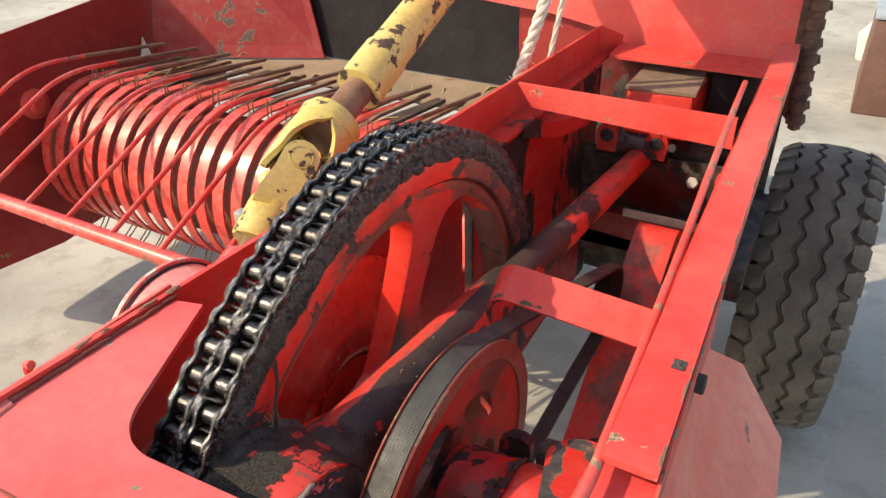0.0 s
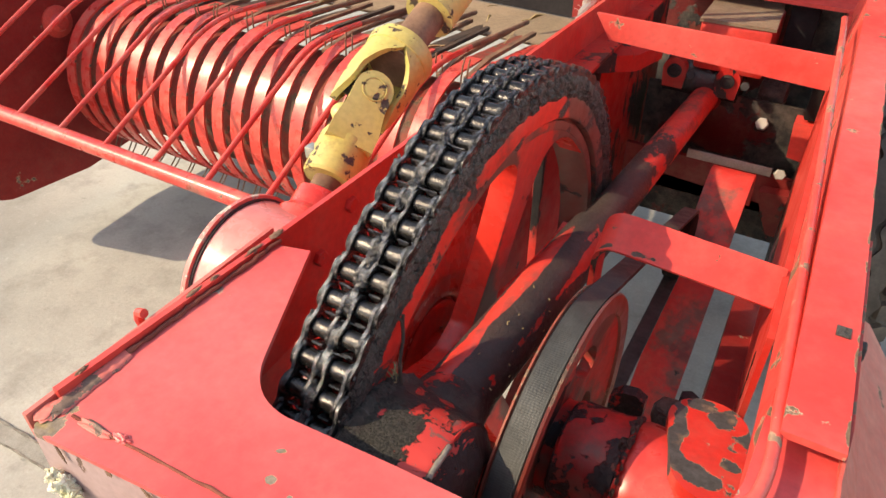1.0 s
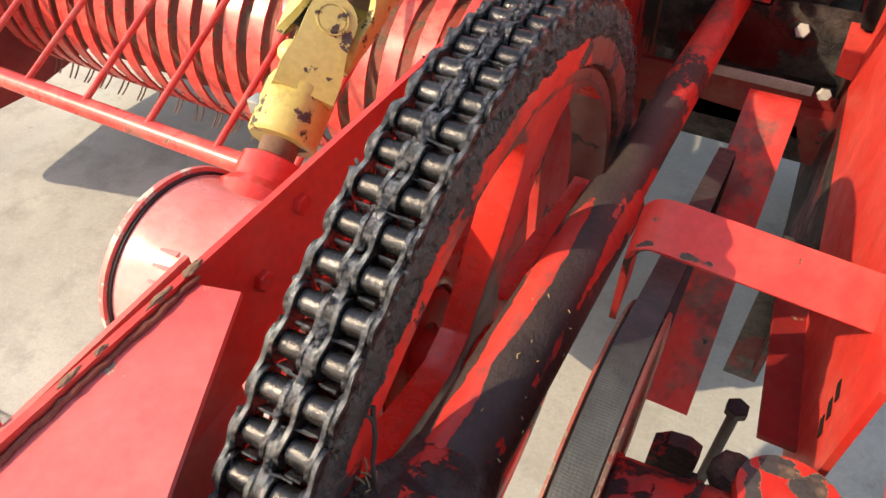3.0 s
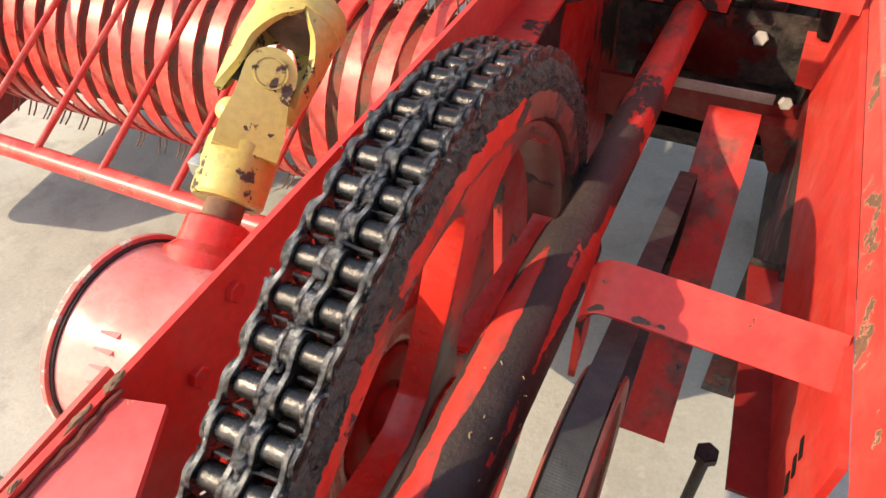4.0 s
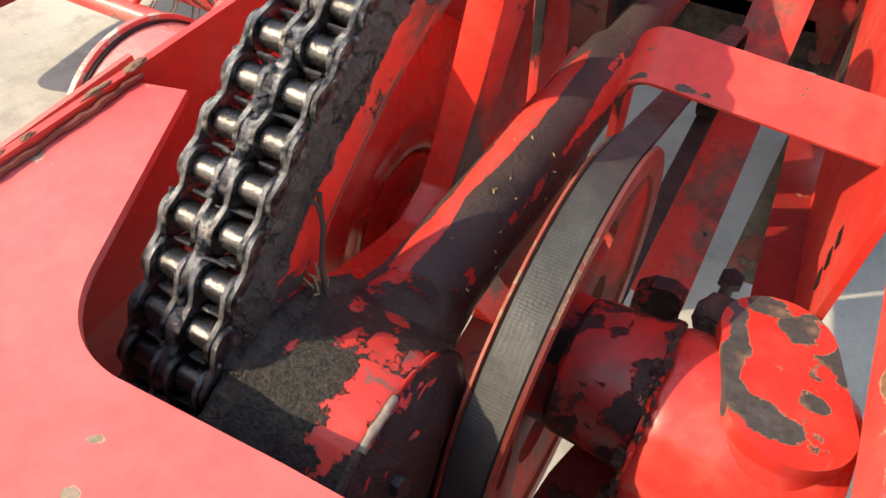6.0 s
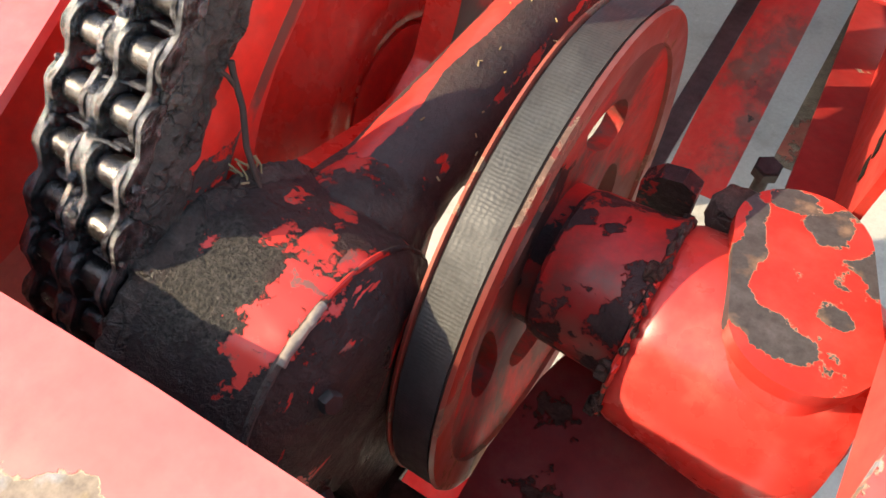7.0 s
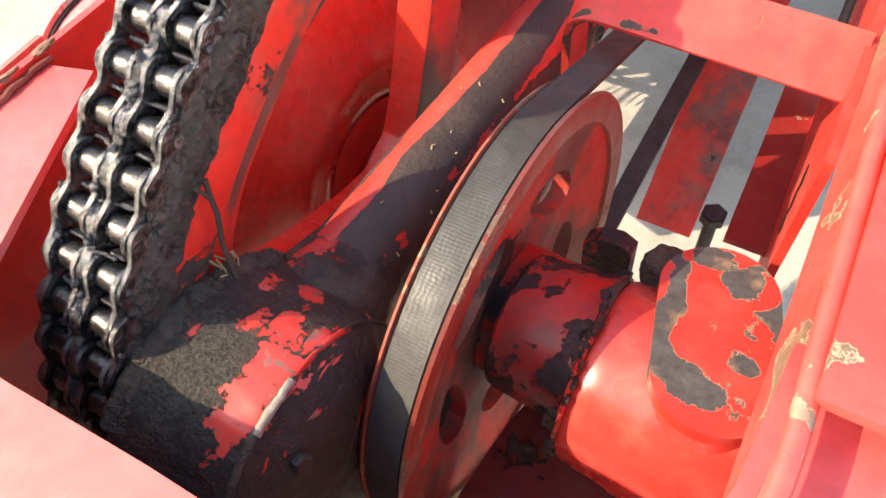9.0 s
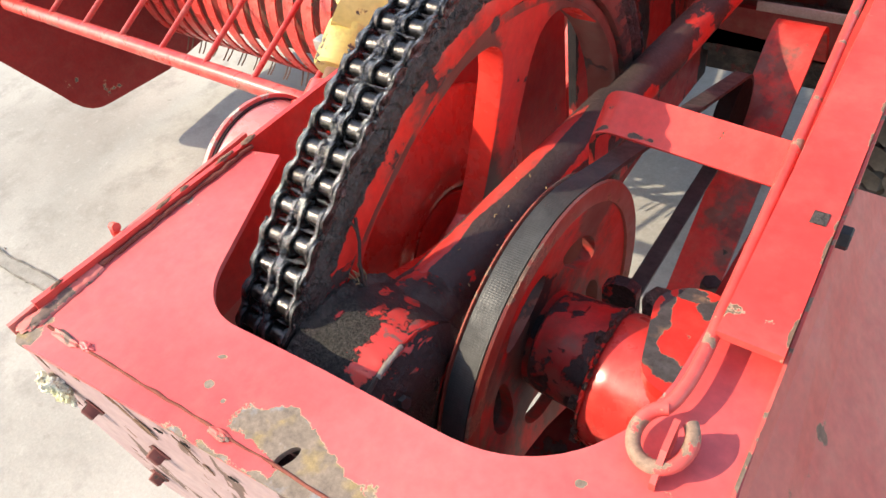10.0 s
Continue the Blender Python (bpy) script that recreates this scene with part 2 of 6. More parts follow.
M_BLACK = plain("grimy_bolt_steel", (0.02, 0.018, 0.018), (0.05, 0.045, 0.045), 50.0, 0.5, 0.4)
M_BROWN = plain("brown_painted_sheet", (0.10, 0.045, 0.035), (0.15, 0.075, 0.06), 5.0, 0.6)
M_BLUE = plain("grey_blue_rim", (0.22, 0.27, 0.32), (0.3, 0.34, 0.38), 9.0, 0.6)
M_WOOL = plain("yellowed_foam", (0.78, 0.70, 0.40), (0.90, 0.88, 0.80), 60.0, 0.95, 0.0, 0.9, 220.0, 0.004)


# ---- building helpers ----
def finish(bm, name, material, bevel=0.0, seg=2, smooth=35.0):
    me = bpy.data.meshes.new(name)
    if bevel > 0:
        es = [e for e in bm.edges if len(e.link_faces) == 2 and e.calc_face_angle(0) > 0.6]
        bmesh.ops.bevel(bm, geom=es, offset=bevel, segments=seg, affect="EDGES", profile=0.5, clamp_overlap=True)
    bmesh.ops.recalc_face_normals(bm, faces=bm.faces)
    for f in bm.faces:
        f.smooth = True
    for e in bm.edges:
        if len(e.link_faces) == 2 and e.calc_face_angle(0) > radians(smooth):
            e.smooth = False
    bm.to_mesh(me)
    bm.free()
    if material:
        me.materials.append(material)
    return me


def thing(name, base, label, category, group="", kind=""):
    ob = new(name)
    ob.location = base
    ob.empty_display_size = 0.05
    return tagged(ob, label, category, group, kind)


def part(name, bm, material, parent, label="", bevel=0.0, seg=2, smooth=35.0):
    """One mesh object, in world coordinates, under a thing or a part."""
    ob = new(name, bm if isinstance(bm, bpy.types.Mesh) else finish(bm, name, material, bevel, seg, smooth))
    ob.parent = parent
    if parent.type == "EMPTY":
        ob.matrix_parent_inverse = parent.matrix_basis.inverted()
    return tagged(ob, label)


def setting(name, bm, material, label="", category="", bevel=0.0, kind="structure"):
    return tagged(new(name, finish(bm, name, material, bevel)), label, category, "", kind)


def box(bm, lo, hi, m=None):
    g = bmesh.ops.create_cube(bm, size=1.0)["verts"]
    c = [(a + b) / 2 for a, b in zip(lo, hi)]
    s = [b - a for a, b in zip(lo, hi)]
    for v in g:
        v.co = Vector((c[0] + v.co.x * s[0], c[1] + v.co.y * s[1], c[2] + v.co.z * s[2]))
        if m:
            v.co = m @ v.co
    return bm


def axes(d):
    d = Vector(d).normalized()
    u = d.cross(Vector((0, 0, 1)) if abs(d.z) < 0.9 else Vector((1, 0, 0))).normalized()
    return d, u, d.cross(u).normalized()


def lathe(bm, p0, d, profile, seg=32, closed=False, angle=None):
    """Turn (along, radius) pairs round the axis through p0 along d; closed: the profile is a ring."""
    d, u, v = axes(d)
    p0 = Vector(p0)
    rings = []
    for a, r in profile:
        rings.append([bm.verts.new(p0 + d * a + (u * math.cos(2 * math.pi * k / seg) + v * math.sin(2 * math.pi * k / seg)) * max(r, 1e-4)) for k in range(seg)])
    n = len(rings)
    for i in range(n if closed else n - 1):
        a, b = rings[i], rings[(i + 1) % n]
        for k in range(seg):
            bm.faces.new((a[k], a[(k + 1) % seg], b[(k + 1) % seg], b[k]))
    if not closed:
        bm.faces.new(rings[0])
        bm.faces.new(rings[-1])
    return bm


def rod(bm, p0, p1, r, r2=None, seg=16):
    p0, p1 = Vector(p0), Vector(p1)
    return lathe(bm, p0, p1 - p0, [(0, r), ((p1 - p0).length, r if r2 is None else r2)], seg)


def sweep(bm, pts, r, seg=10, closed=False):
    """A round bar along a bent line."""
    pts = [Vector(p) for p in pts]
    n = len(pts)
    rings = []
    up = None
    for i, p in enumerate(pts):
        a = pts[(i - 1) % n] if closed or i else p
        b = pts[(i + 1) % n] if closed or i < n - 1 else p
        d = (b - a).normalized()
        if up is None:
            _, up, _ = axes(d)
        u = (up - d * up.dot(d)).normalized()
        w = d.cross(u)
        up = u
        rings.append([bm.verts.new(p + (u * math.cos(2 * math.pi * k / seg) + w * math.sin(2 * math.pi * k / seg)) * r) for k in range(seg)])
    for i in range(n if closed else n - 1):
        a, b = rings[i], rings[(i + 1) % n]
        for k in range(seg):
            bm.faces.new((a[k], a[(k + 1) % seg], b[(k + 1) % seg], b[k]))
    if not closed:
        bm.faces.new(rings[0])
        bm.faces.new(rings[-1])
    return bm


def slab(bm, outline, thick):
    """A plate: a closed outline of points in space, given thickness along the vector thick."""
    t = Vector(thick)
    a = [bm.verts.new(Vector(p)) for p in outline]
    b = [bm.verts.new(Vector(p) + t) for p in outline]
    bm.faces.new(a)
    bm.faces.new(b[::-1])
    for i in range(len(a)):
        j = (i + 1) % len(a)
        bm.faces.new((a[i], a[j], b[j], b[i]))
    return bm


def folded(bm, line, ext, thick):
    """Bent sheet: a line of points, carried along the vector ext, with a thickness."""
    ext = Vector(ext)
    line = [Vector(p) for p in line]
    n = len(line)
    offs = []
    for i in range(n):
        a, b = line[max(i - 1, 0)], line[min(i + 1, n - 1)]
        offs.append(ext.cross(b - a).normalized() * thick)
    o = line + [p + q for p, q in zip(line[::-1], offs[::-1])]
    return slab(bm, o, ext)


def bez(a, b, c, n=8):
    a, b, c = Vector(a), Vector(b), Vector(c)
    return [a * (1 - s) ** 2 + b * 2 * s * (1 - s) + c * s * s for s in (k / n for k in range(n + 1))]


def hexbolt(bm, p, d, r=0.009, h=0.007, shank=0.0, rs=0.005):
    d0, u, v = axes(d)
    lathe(bm, p, d, [(0, r), (h * 0.85, r), (h, r * 0.85)], 6)
    if shank:
        lathe(bm, Vector(p) - d0 * shank, d, [(0, rs), (shank, rs)], 10)
    return bm


def crust(bm, amount):
    """Uneven dried grease: push the skin in and out along its normals."""
    bmesh.ops.recalc_face_normals(bm, faces=bm.faces)
    bm.normal_update()
    for v in bm.verts:
        c = v.co
        v.co = c + v.normal * amount * (0.6 * noise.noise(c * 60) + 0.5 * noise.noise(c * 150))


def rail_x(y):
    """Outer face of the left rail, which toes in towards the back."""
    return -0.5165 + 0.0335 * (y - 0.36)


def at_x(y, x0, slope=-0.027):
    return x0 + slope * (y - 0.5)


M_BARE = plain("bare_scraped_steel", (0.20, 0.17, 0.15), (0.36, 0.30, 0.24), 26.0, 0.5, 0.3, 0.3, 140.0, 0.001)
M_STRAW = plain("dry_straw", (0.26, 0.18, 0.085), (0.40, 0.30, 0.16), 40.0, 0.8)
# Grimy red paint blacked: the shade of recesses is put into the colour.
M_DIMMED = painted("grimy_red_paint_blacked_for_shade", (0.08, 0.004, 0.004), (0.12, 0.008, 0.007), grime=0.74, grime_scale=6.0, grime_col=(0.008, 0.006, 0.006))
M_WEB = painted("clean_red_hub_paint", (0.76, 0.026, 0.016), (0.78, 0.05, 0.036), grime=0.10, grime_scale=7.0, rough=0.24)

M_PWEB = painted("rubbed_red_pulley_paint", (0.50, 0.020, 0.015), (0.54, 0.04, 0.03), chip=0.5, chip_scale=9.0, chip_dark=(0.05, 0.030, 0.025), chip_edge=(0.16, 0.06, 0.04), dust=0.05, rough=0.6, film=0.74, film_col=(0.11, 0.042, 0.030))
M_LIP = painted("worn_pulley_lip_paint", (0.26, 0.045, 0.03), (0.24, 0.085, 0.055), chip=0.95, chip_scale=16.0, chip_dark=(0.22, 0.13, 0.085), chip_edge=(0.40, 0.28, 0.18))
M_SLATE = plain("dusty_dark_iron", (0.030, 0.020, 0.016), (0.075, 0.045, 0.032), 12.0, 0.75)
# Red paint darkened: the shade on these panels is put into the colour.
M_SHADE = painted("red_paint_darkened_for_shade", (0.20, 0.007, 0.006), (0.25, 0.011, 0.009), chip=0.30, chip_scale=9.0, dust=0.06, rough=0.62)
# The shield's base red is darkened for shade; only the patch is wear.
M_WORN = painted("patchy_shield_paint", (0.27, 0.008, 0.007), (0.31, 0.013, 0.011), chip=0.30, chip_scale=16.0, chip_edge=(0.42, 0.33, 0.24), chip_dark=(0.10, 0.07, 0.055), rough=0.5, spots=((-1.99, 2.17, 20, 0.19, 0.30, 0.17),))
M_INWALL = painted("grimy_inner_web_paint", (0.46, 0.014, 0.012), (0.50, 0.03, 0.024), chip=0.2, grime=0.56, grime_scale=9.0, grime_col=(0.012, 0.010, 0.010), grime_pale=(0.05, 0.035, 0.03), stretch=(1, 1, 0.35), relief=0.4)
M_FOOT = painted("stained_foot_paint", (0.52, 0.020, 0.016), (0.56, 0.045, 0.036), chip=0.3, grime=0.46, grime_scale=12.0, grime_col=(0.03, 0.016, 0.014), grime_pale=(0.10, 0.05, 0.04), relief=0.3)


def woven_belt(name, centre):
    """Grey rubber with an embossed lattice running round the belt."""
    m, t, p = nodes_of(name)
    co = t.nodes.new("ShaderNodeTexCoord")
    sp = t.nodes.new("ShaderNodeSeparateXYZ")
    t.links.new(co.outputs["Object"], sp.inputs[0])

    def math_node(op, a, b=None, c=None):
        n = t.nodes.new("ShaderNodeMath")
        n.operation = op
        for i, v in enumerate((a, b, c)):
            if v is None:
                continue
            if isinstance(v, (int, float)):
                n.inputs[i].default_value = v
            else:
                t.links.new(v, n.inputs[i])
        return n.outputs[0]

    ang = math_node("ARCTAN2", math_node("SUBTRACT", sp.outputs[2], centre.z), math_node("SUBTRACT", sp.outputs[1], centre.y))
    wob = math_node("MULTIPLY", noise_node(t, 80.0, 5, 0.6), 6.0)
    u = math_node("ADD", math_node("MULTIPLY", ang, 240.0), wob)
    v = math_node("ADD", math_node("MULTIPLY", sp.outputs[0], 1030.0), wob)
    h = math_node("MULTIPLY", math_node("SINE", math_node("ADD", u, v)), math_node("SINE", math_node("SUBTRACT", u, v)))
    h = math_node("MULTIPLY_ADD", h, 0.5, 0.5)
    big = mixc(t, ramp(t, noise_node(t, 22.0, 7), [(0.35, 0.0), (0.65, 1.0)]), (0.030, 0.030, 0.029), (0.058, 0.057, 0.053))
    big = mixc(t, ramp(t, noise_node(t, 9.0, 8, 0.7, (3, 3, 3)), [(0.48, 0.0), (0.66, 0.75)]), big, (0.024, 0.020, 0.019))
    big = mixc(t, 1.0, big, ramp(t, noise_node(t, 160.0, 6, 0.7), [(0.3, 0.75), (0.7, 1.2)]), "MULTIPLY")
    col = mixc(t, 1.0, big, ramp(t, h, [(0.15, 0.94), (0.7, 1.03)]), "MULTIPLY")
    t.links.new(col, p.inputs["Base Color"])
    t.links.new(ramp(t, noise_node(t, 55.0, 6, 0.7, (1, 7, 3)), [(0.36, 0.44), (0.64, 0.72)]), p.inputs["Roughness"])
    h = math_node("MULTIPLY", h, noise_node(t, 120.0, 4, 0.6, (5, 5, 5)))
    bump_to(t, p, h, 0.24, 0.0011)
    return m

# Near-black for openings and unlit parts; their shade is in the colour.
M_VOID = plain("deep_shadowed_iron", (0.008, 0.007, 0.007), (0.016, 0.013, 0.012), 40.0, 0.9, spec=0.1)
M_RIM = painted("rim_paint_with_grease_patches", (0.74, 0.026, 0.016), (0.74, 0.045, 0.034), chip=0.1, grime=0.46, grime_scale=26.0, grime_col=(0.050, 0.034, 0.030), film=0.74, film_col=(0.13, 0.046, 0.034), stretch=(1, 0.6, 1), fspots=((-0.38, 0.40, 0, 2.0, 0.26, -0.42), (-0.38, 0.795, 0, 2.0, 0.085, -0.26), (-0.38, 1.06, 0, 2.0, 0.20, 0.45)), gspots=((-0.38, 1.06, 0, 2.0, 0.20, 0.10),))
M_FLANGE = painted("chipped_flange_paint", RED, RED_F, chip=0.95, chip_scale=26.0, chip_dark=(0.06, 0.05, 0.045), chip_edge=(0.40, 0.30, 0.20), grime=0.60, grime_scale=22.0)
# Darker copy of the red: shade under and behind parts is painted in.
M_DIMRED = painted("red_paint_dulled_for_shade", (0.16, 0.006, 0.005), (0.20, 0.010, 0.009), grime=0.34, grime_scale=9.0, rough=0.55)
M_CAN = painted("sun_bleached_red_paint", (0.64, 0.14, 0.12), (0.74, 0.40, 0.37), chip=0.2, rough=0.24)
M_CANLIP = painted("flaking_cover_paint", (0.60, 0.12, 0.105), (0.66, 0.22, 0.20), chip=0.86, chip_scale=30.0, chip_edge=(0.62, 0.56, 0.50), chip_dark=(0.50, 0.44, 0.38), rough=0.45)
M_WET = plain("wet_black_grease", (0.012, 0.010, 0.011), (0.040, 0.033, 0.034), 90.0, 0.05, 0.0, 1.0, 380.0, 0.0022, 0.22, spec=1.0)
M_BAND = painted("inner_rim_paint", (0.72, 0.026, 0.016), (0.72, 0.045, 0.034), chip=0.1, grime=0.30, grime_scale=15.0, grime_col=(0.055, 0.038, 0.033), film=0.95, film_col=(0.13, 0.047, 0.034), fspots=((-0.38, 0.40, 0, 2.0, 0.15, -0.45), (-0.38, 1.04, 0, 2.0, 0.20, 0.40)))

M_HUBFACE = painted("grimy_hub_paint", (0.72, 0.028, 0.020), (0.72, 0.04, 0.03), grime=0.24, grime_scale=30.0, grime_col=(0.06, 0.030, 0.024))
M_FLAP = painted("torn_faded_paint", (0.58, 0.075, 0.062), (0.62, 0.16, 0.13), chip=0.88, chip_scale=46.0, chip_edge=(0.42, 0.28, 0.20), chip_dark=(0.17, 0.105, 0.08), rough=0.6)
M_BOLT = painted("rust_red_bolt_paint", (0.12, 0.022, 0.018), (0.16, 0.04, 0.03), chip=0.8, chip_scale=60.0, chip_edge=(0.13, 0.07, 0.05), chip_dark=(0.06, 0.035, 0.026), rough=0.65)
M_RUSTSEAM = plain("brown_rusty_seam", (0.16, 0.045, 0.035), (0.26, 0.09, 0.065), 60.0, 0.9, spec=0.1)
# Besides soot, the dark film paints in the shade on the straps.
M_STRAP = painted("sooted_strap_paint_darkened_for_shade", (0.48, 0.016, 0.012), (0.52, 0.03, 0.024), chip=0.24, grime=0.10, grime_scale=6.0, film=0.50, film_col=(0.12, 0.020, 0.016), rough=0.55)
M_EDGE = painted("worn_edge_paint", (0.46, 0.05, 0.04), (0.50, 0.10, 0.08), chip=0.92, chip_scale=30.0, chip_edge=(0.36, 0.25, 0.17), chip_dark=(0.17, 0.115, 0.08), rough=0.6)
M_SKIRT = painted("bleached_pink_plate_paint", (0.36, 0.215, 0.21), (0.42, 0.30, 0.295), chip=0.60, chip_scale=24.0, chip_stretch=(1, 1, 0.4), chip_edge=(0.34, 0.20, 0.15), chip_dark=(0.13, 0.075, 0.06), rough=0.5)
M_BRACKET = painted("bright_bracket_paint", (0.62, 0.032, 0.026), (0.64, 0.055, 0.045), chip=0.40, chip_scale=26.0, chip_edge=(0.30, 0.15, 0.09), chip_dark=(0.08, 0.05, 0.038), rough=0.42, spots=((-0.17, 0.7715, 0, 0.13, 0.004, 0.20), (-0.262, 0.772, 0, 0.012, 0.005, 0.30)))
M_ROD = painted("rubbed_rod_paint", (0.60, 0.055, 0.045), (0.62, 0.10, 0.085), chip=0.70, chip_scale=38.0, chip_edge=(0.52, 0.33, 0.22), chip_dark=(0.26, 0.16, 0.11), rough=0.4, spots=((-0.07, 0.455, 0, 0.05, 0.06, 0.11),))
M_RIDGE = painted("scraped_ridge_paint", (0.56, 0.024, 0.017), (0.60, 0.05, 0.04), chip=0.7, chip_scale=24.0, chip_edge=(0.42, 0.36, 0.33), chip_dark=(0.22, 0.20, 0.19), grime=0.66, grime_scale=24.0, rough=0.5)


def dome_paint(name, centre):
    """Red casting under oily black grease: a bare red window, streaks round the barrel, dry crumbs paled for sun."""
    m, t, p = nodes_of(name)
    co = t.nodes.new("ShaderNodeTexCoord")
    sp = t.nodes.new("ShaderNodeSeparateXYZ")
    t.links.new(co.outputs["Object"], sp.inputs[0])

    def mn(op, a, b=None, c=None):
        n = t.nodes.new("ShaderNodeMath")
        n.operation = op
        for i, v in enumerate((a, b, c)):
            if v is None:
                continue
            if isinstance(v, (int, float)):
                n.inputs[i].default_value = v
            else:
                t.links.new(v, n.inputs[i])
        return n.outputs[0]

    ang = mn("ARCTAN2", mn("SUBTRACT", sp.outputs[2], centre[2]), mn("SUBTRACT", sp.outputs[1], centre[1]))

    def zone(x, a, hx, ha, lean=0.0):
        """1 in the middle of an oval patch on the barrel, 0 at its edge, below 0 outside."""
        da = mn("SUBTRACT", ang, radians(a))
        dx = mn("SUBTRACT", mn("SUBTRACT", sp.outputs[0], x), mn("MULTIPLY", da, lean))
        u, v = mn("DIVIDE", dx, hx), mn("DIVIDE", da, radians(ha))
        return mn("SUBTRACT", 1.0, mn("SQRT", mn("ADD", mn("MULTIPLY", u, u), mn("MULTIPLY", v, v))))

    rough_edge = mn("SUBTRACT", noise_node(t, 55.0, 10, 0.72, (4, 1, 8)), 0.5)
    bare = mn("MAXIMUM", zone(-0.2890, 92, 0.0150, 25), mn("SUBTRACT", zone(-0.314, 71, 0.008, 8), 0.25))
    for x, a, hx, ha, less in ((-0.299, 63, 0.007, 9, 0.2), (-0.288, 113, 0.010, 12, 0.2), (-0.332, 88, 0.006, 9, 0.45), (-0.306, 44, 0.010, 9, 0.35), (-0.281, 62, 0.006, 16, 0.3)):
        bare = mn("MAXIMUM", bare, mn("SUBTRACT", zone(x, a, hx, ha), less))
    bare = mn("MULTIPLY_ADD", rough_edge, 4.6, bare)
    back = mn("MULTIPLY", mn("LESS_THAN", ang, radians(72)), mn("LESS_THAN", sp.outputs[0], -0.276))
    blots = mn("MULTIPLY", mn("SUBTRACT", noise_node(t, 42.0, 9, 0.66, (9, 2, 5)), 0.60), 9.0)
    bare = mn("MAXIMUM", bare, mn("SUBTRACT", blots, mn("MULTIPLY", mn("SUBTRACT", 1.0, back), 50.0)))
    cv = t.nodes.new("ShaderNodeCombineXYZ")
    t.links.new(mn("MULTIPLY", sp.outputs[0], 230.0), cv.inputs[0])
    t.links.new(mn("MULTIPLY", ang, 2.2), cv.inputs[1])
    st = t.nodes.new("ShaderNodeTexNoise")
    st.inputs["Scale"].default_value = 1.0
    st.inputs["Detail"].default_value = 8
    st.inputs["Roughness"].default_value = 0.62
    t.links.new(cv.outputs[0], st.inputs["Vector"])
    right = mn("GREATER_THAN", sp.outputs[0], -0.2745)
    streak = mn("SUBTRACT", mn("MULTIPLY", mn("SUBTRACT", st.outputs[0], 0.61), 14.0), mn("MULTIPLY", mn("SUBTRACT", 1.0, right), 50.0))
    bare = mn("MAXIMUM", bare, streak)
    red = ramp(t, bare, [(0.10, 0.0), (0.16, 1.0)])
    # Dry crumbs; their paler zone also paints in the barrel's sunlit patch.
    crumbs = ramp(t, mn("MULTIPLY_ADD", rough_edge, 2.4, mn("MAXIMUM", zone(-0.318, 98, 0.027, 26), zone(-0.292, 75, 0.012, 9))), [(0.0, 0.0), (0.22, 1.0)])
    grain = noise_node(t, 420.0, 5, 0.66, (2, 2, 6))
    paint = mixc(t, ramp(t, noise_node(t, 5.0, 4), [(0.35, 0.0), (0.68, 1.0)]), (0.58, 0.026, 0.018), (0.62, 0.06, 0.048))
    paint = mixc(t, ramp(t, noise_node(t, 75.0, 8, 0.75, (8, 8, 1)), [(0.56, 0.0), (0.60, 0.85)]), paint, (0.16, 0.10, 0.08))
    oil = mixc(t, ramp(t, noise_node(t, 30.0, 8, 0.7), [(0.40, 0.0), (0.72, 1.0)]), (0.016, 0.009, 0.009), (0.042, 0.026, 0.021))
    dry = mixc(t, ramp(t, grain, [(0.36, 0.0), (0.62, 1.0)]), (0.020, 0.017, 0.014), (0.098, 0.086, 0.073))
    skin = mixc(t, crumbs, oil, dry)
    t.links.new(mixc(t, red, skin, paint), p.inputs["Base Color"])
    r = mixc(t, crumbs, ramp(t, noise_node(t, 60.0, 6), [(0.3, 0.24), (0.7, 0.56)]), (0.82, 0.82, 0.82))
    t.links.new(mixc(t, red, r, (0.34, 0.34, 0.34)), p.inputs["Roughness"])
    thick = mn("SUBTRACT", 1.0, red)
    relief = mixc(t, crumbs, ramp(t, noise_node(t, 110.0, 7, 0.7), [(0.3, 0.55), (0.7, 0.85)]), ramp(t, grain, [(0.3, 0.1), (0.7, 1.0)]))
    bump_to(t, p, mixc(t, 1.0, thick, relief, "MULTIPLY"), 1.0, 0.0060)
    return m


def worn_concrete():
    m, t, p = nodes_of("worn_concrete")
    base = mixc(t, ramp(t, noise_node(t, 1.0, 6, 0.55), [(0.38, 0.0), (0.62, 1.0)]), (0.265, 0.250, 0.220), (0.405, 0.386, 0.345))
    base = mixc(t, ramp(t, noise_node(t, 5.0, 9, 0.68, (4, 2, 0)), [(0.50, 0.0), (0.68, 0.7)]), base, (0.200, 0.186, 0.162))
    base = mixc(t, ramp(t, noise_node(t, 26.0, 8, 0.72, (1, 7, 0)), [(0.56, 0.0), (0.74, 0.45)]), base, (0.48, 0.455, 0.41))
    base = mixc(t, ramp(t, noise_node(t, 17.0, 9, 0.75, (9, 3, 0)), [(0.60, 0.0), (0.70, 0.55)]), base, (0.190, 0.172, 0.145))
    base = mixc(t, 1.0, base, ramp(t, noise_node(t, 110.0, 7, 0.8), [(0.32, 0.88), (0.68, 1.08)]), "MULTIPLY")
    t.links.new(base, p.inputs["Base Color"])
    p.inputs["Roughness"].default_value = 0.9
    bump_to(t, p, noise_node(t, 60.0, 8, 0.72), 0.38, 0.004)
    return m


M_CONC = worn_concrete()


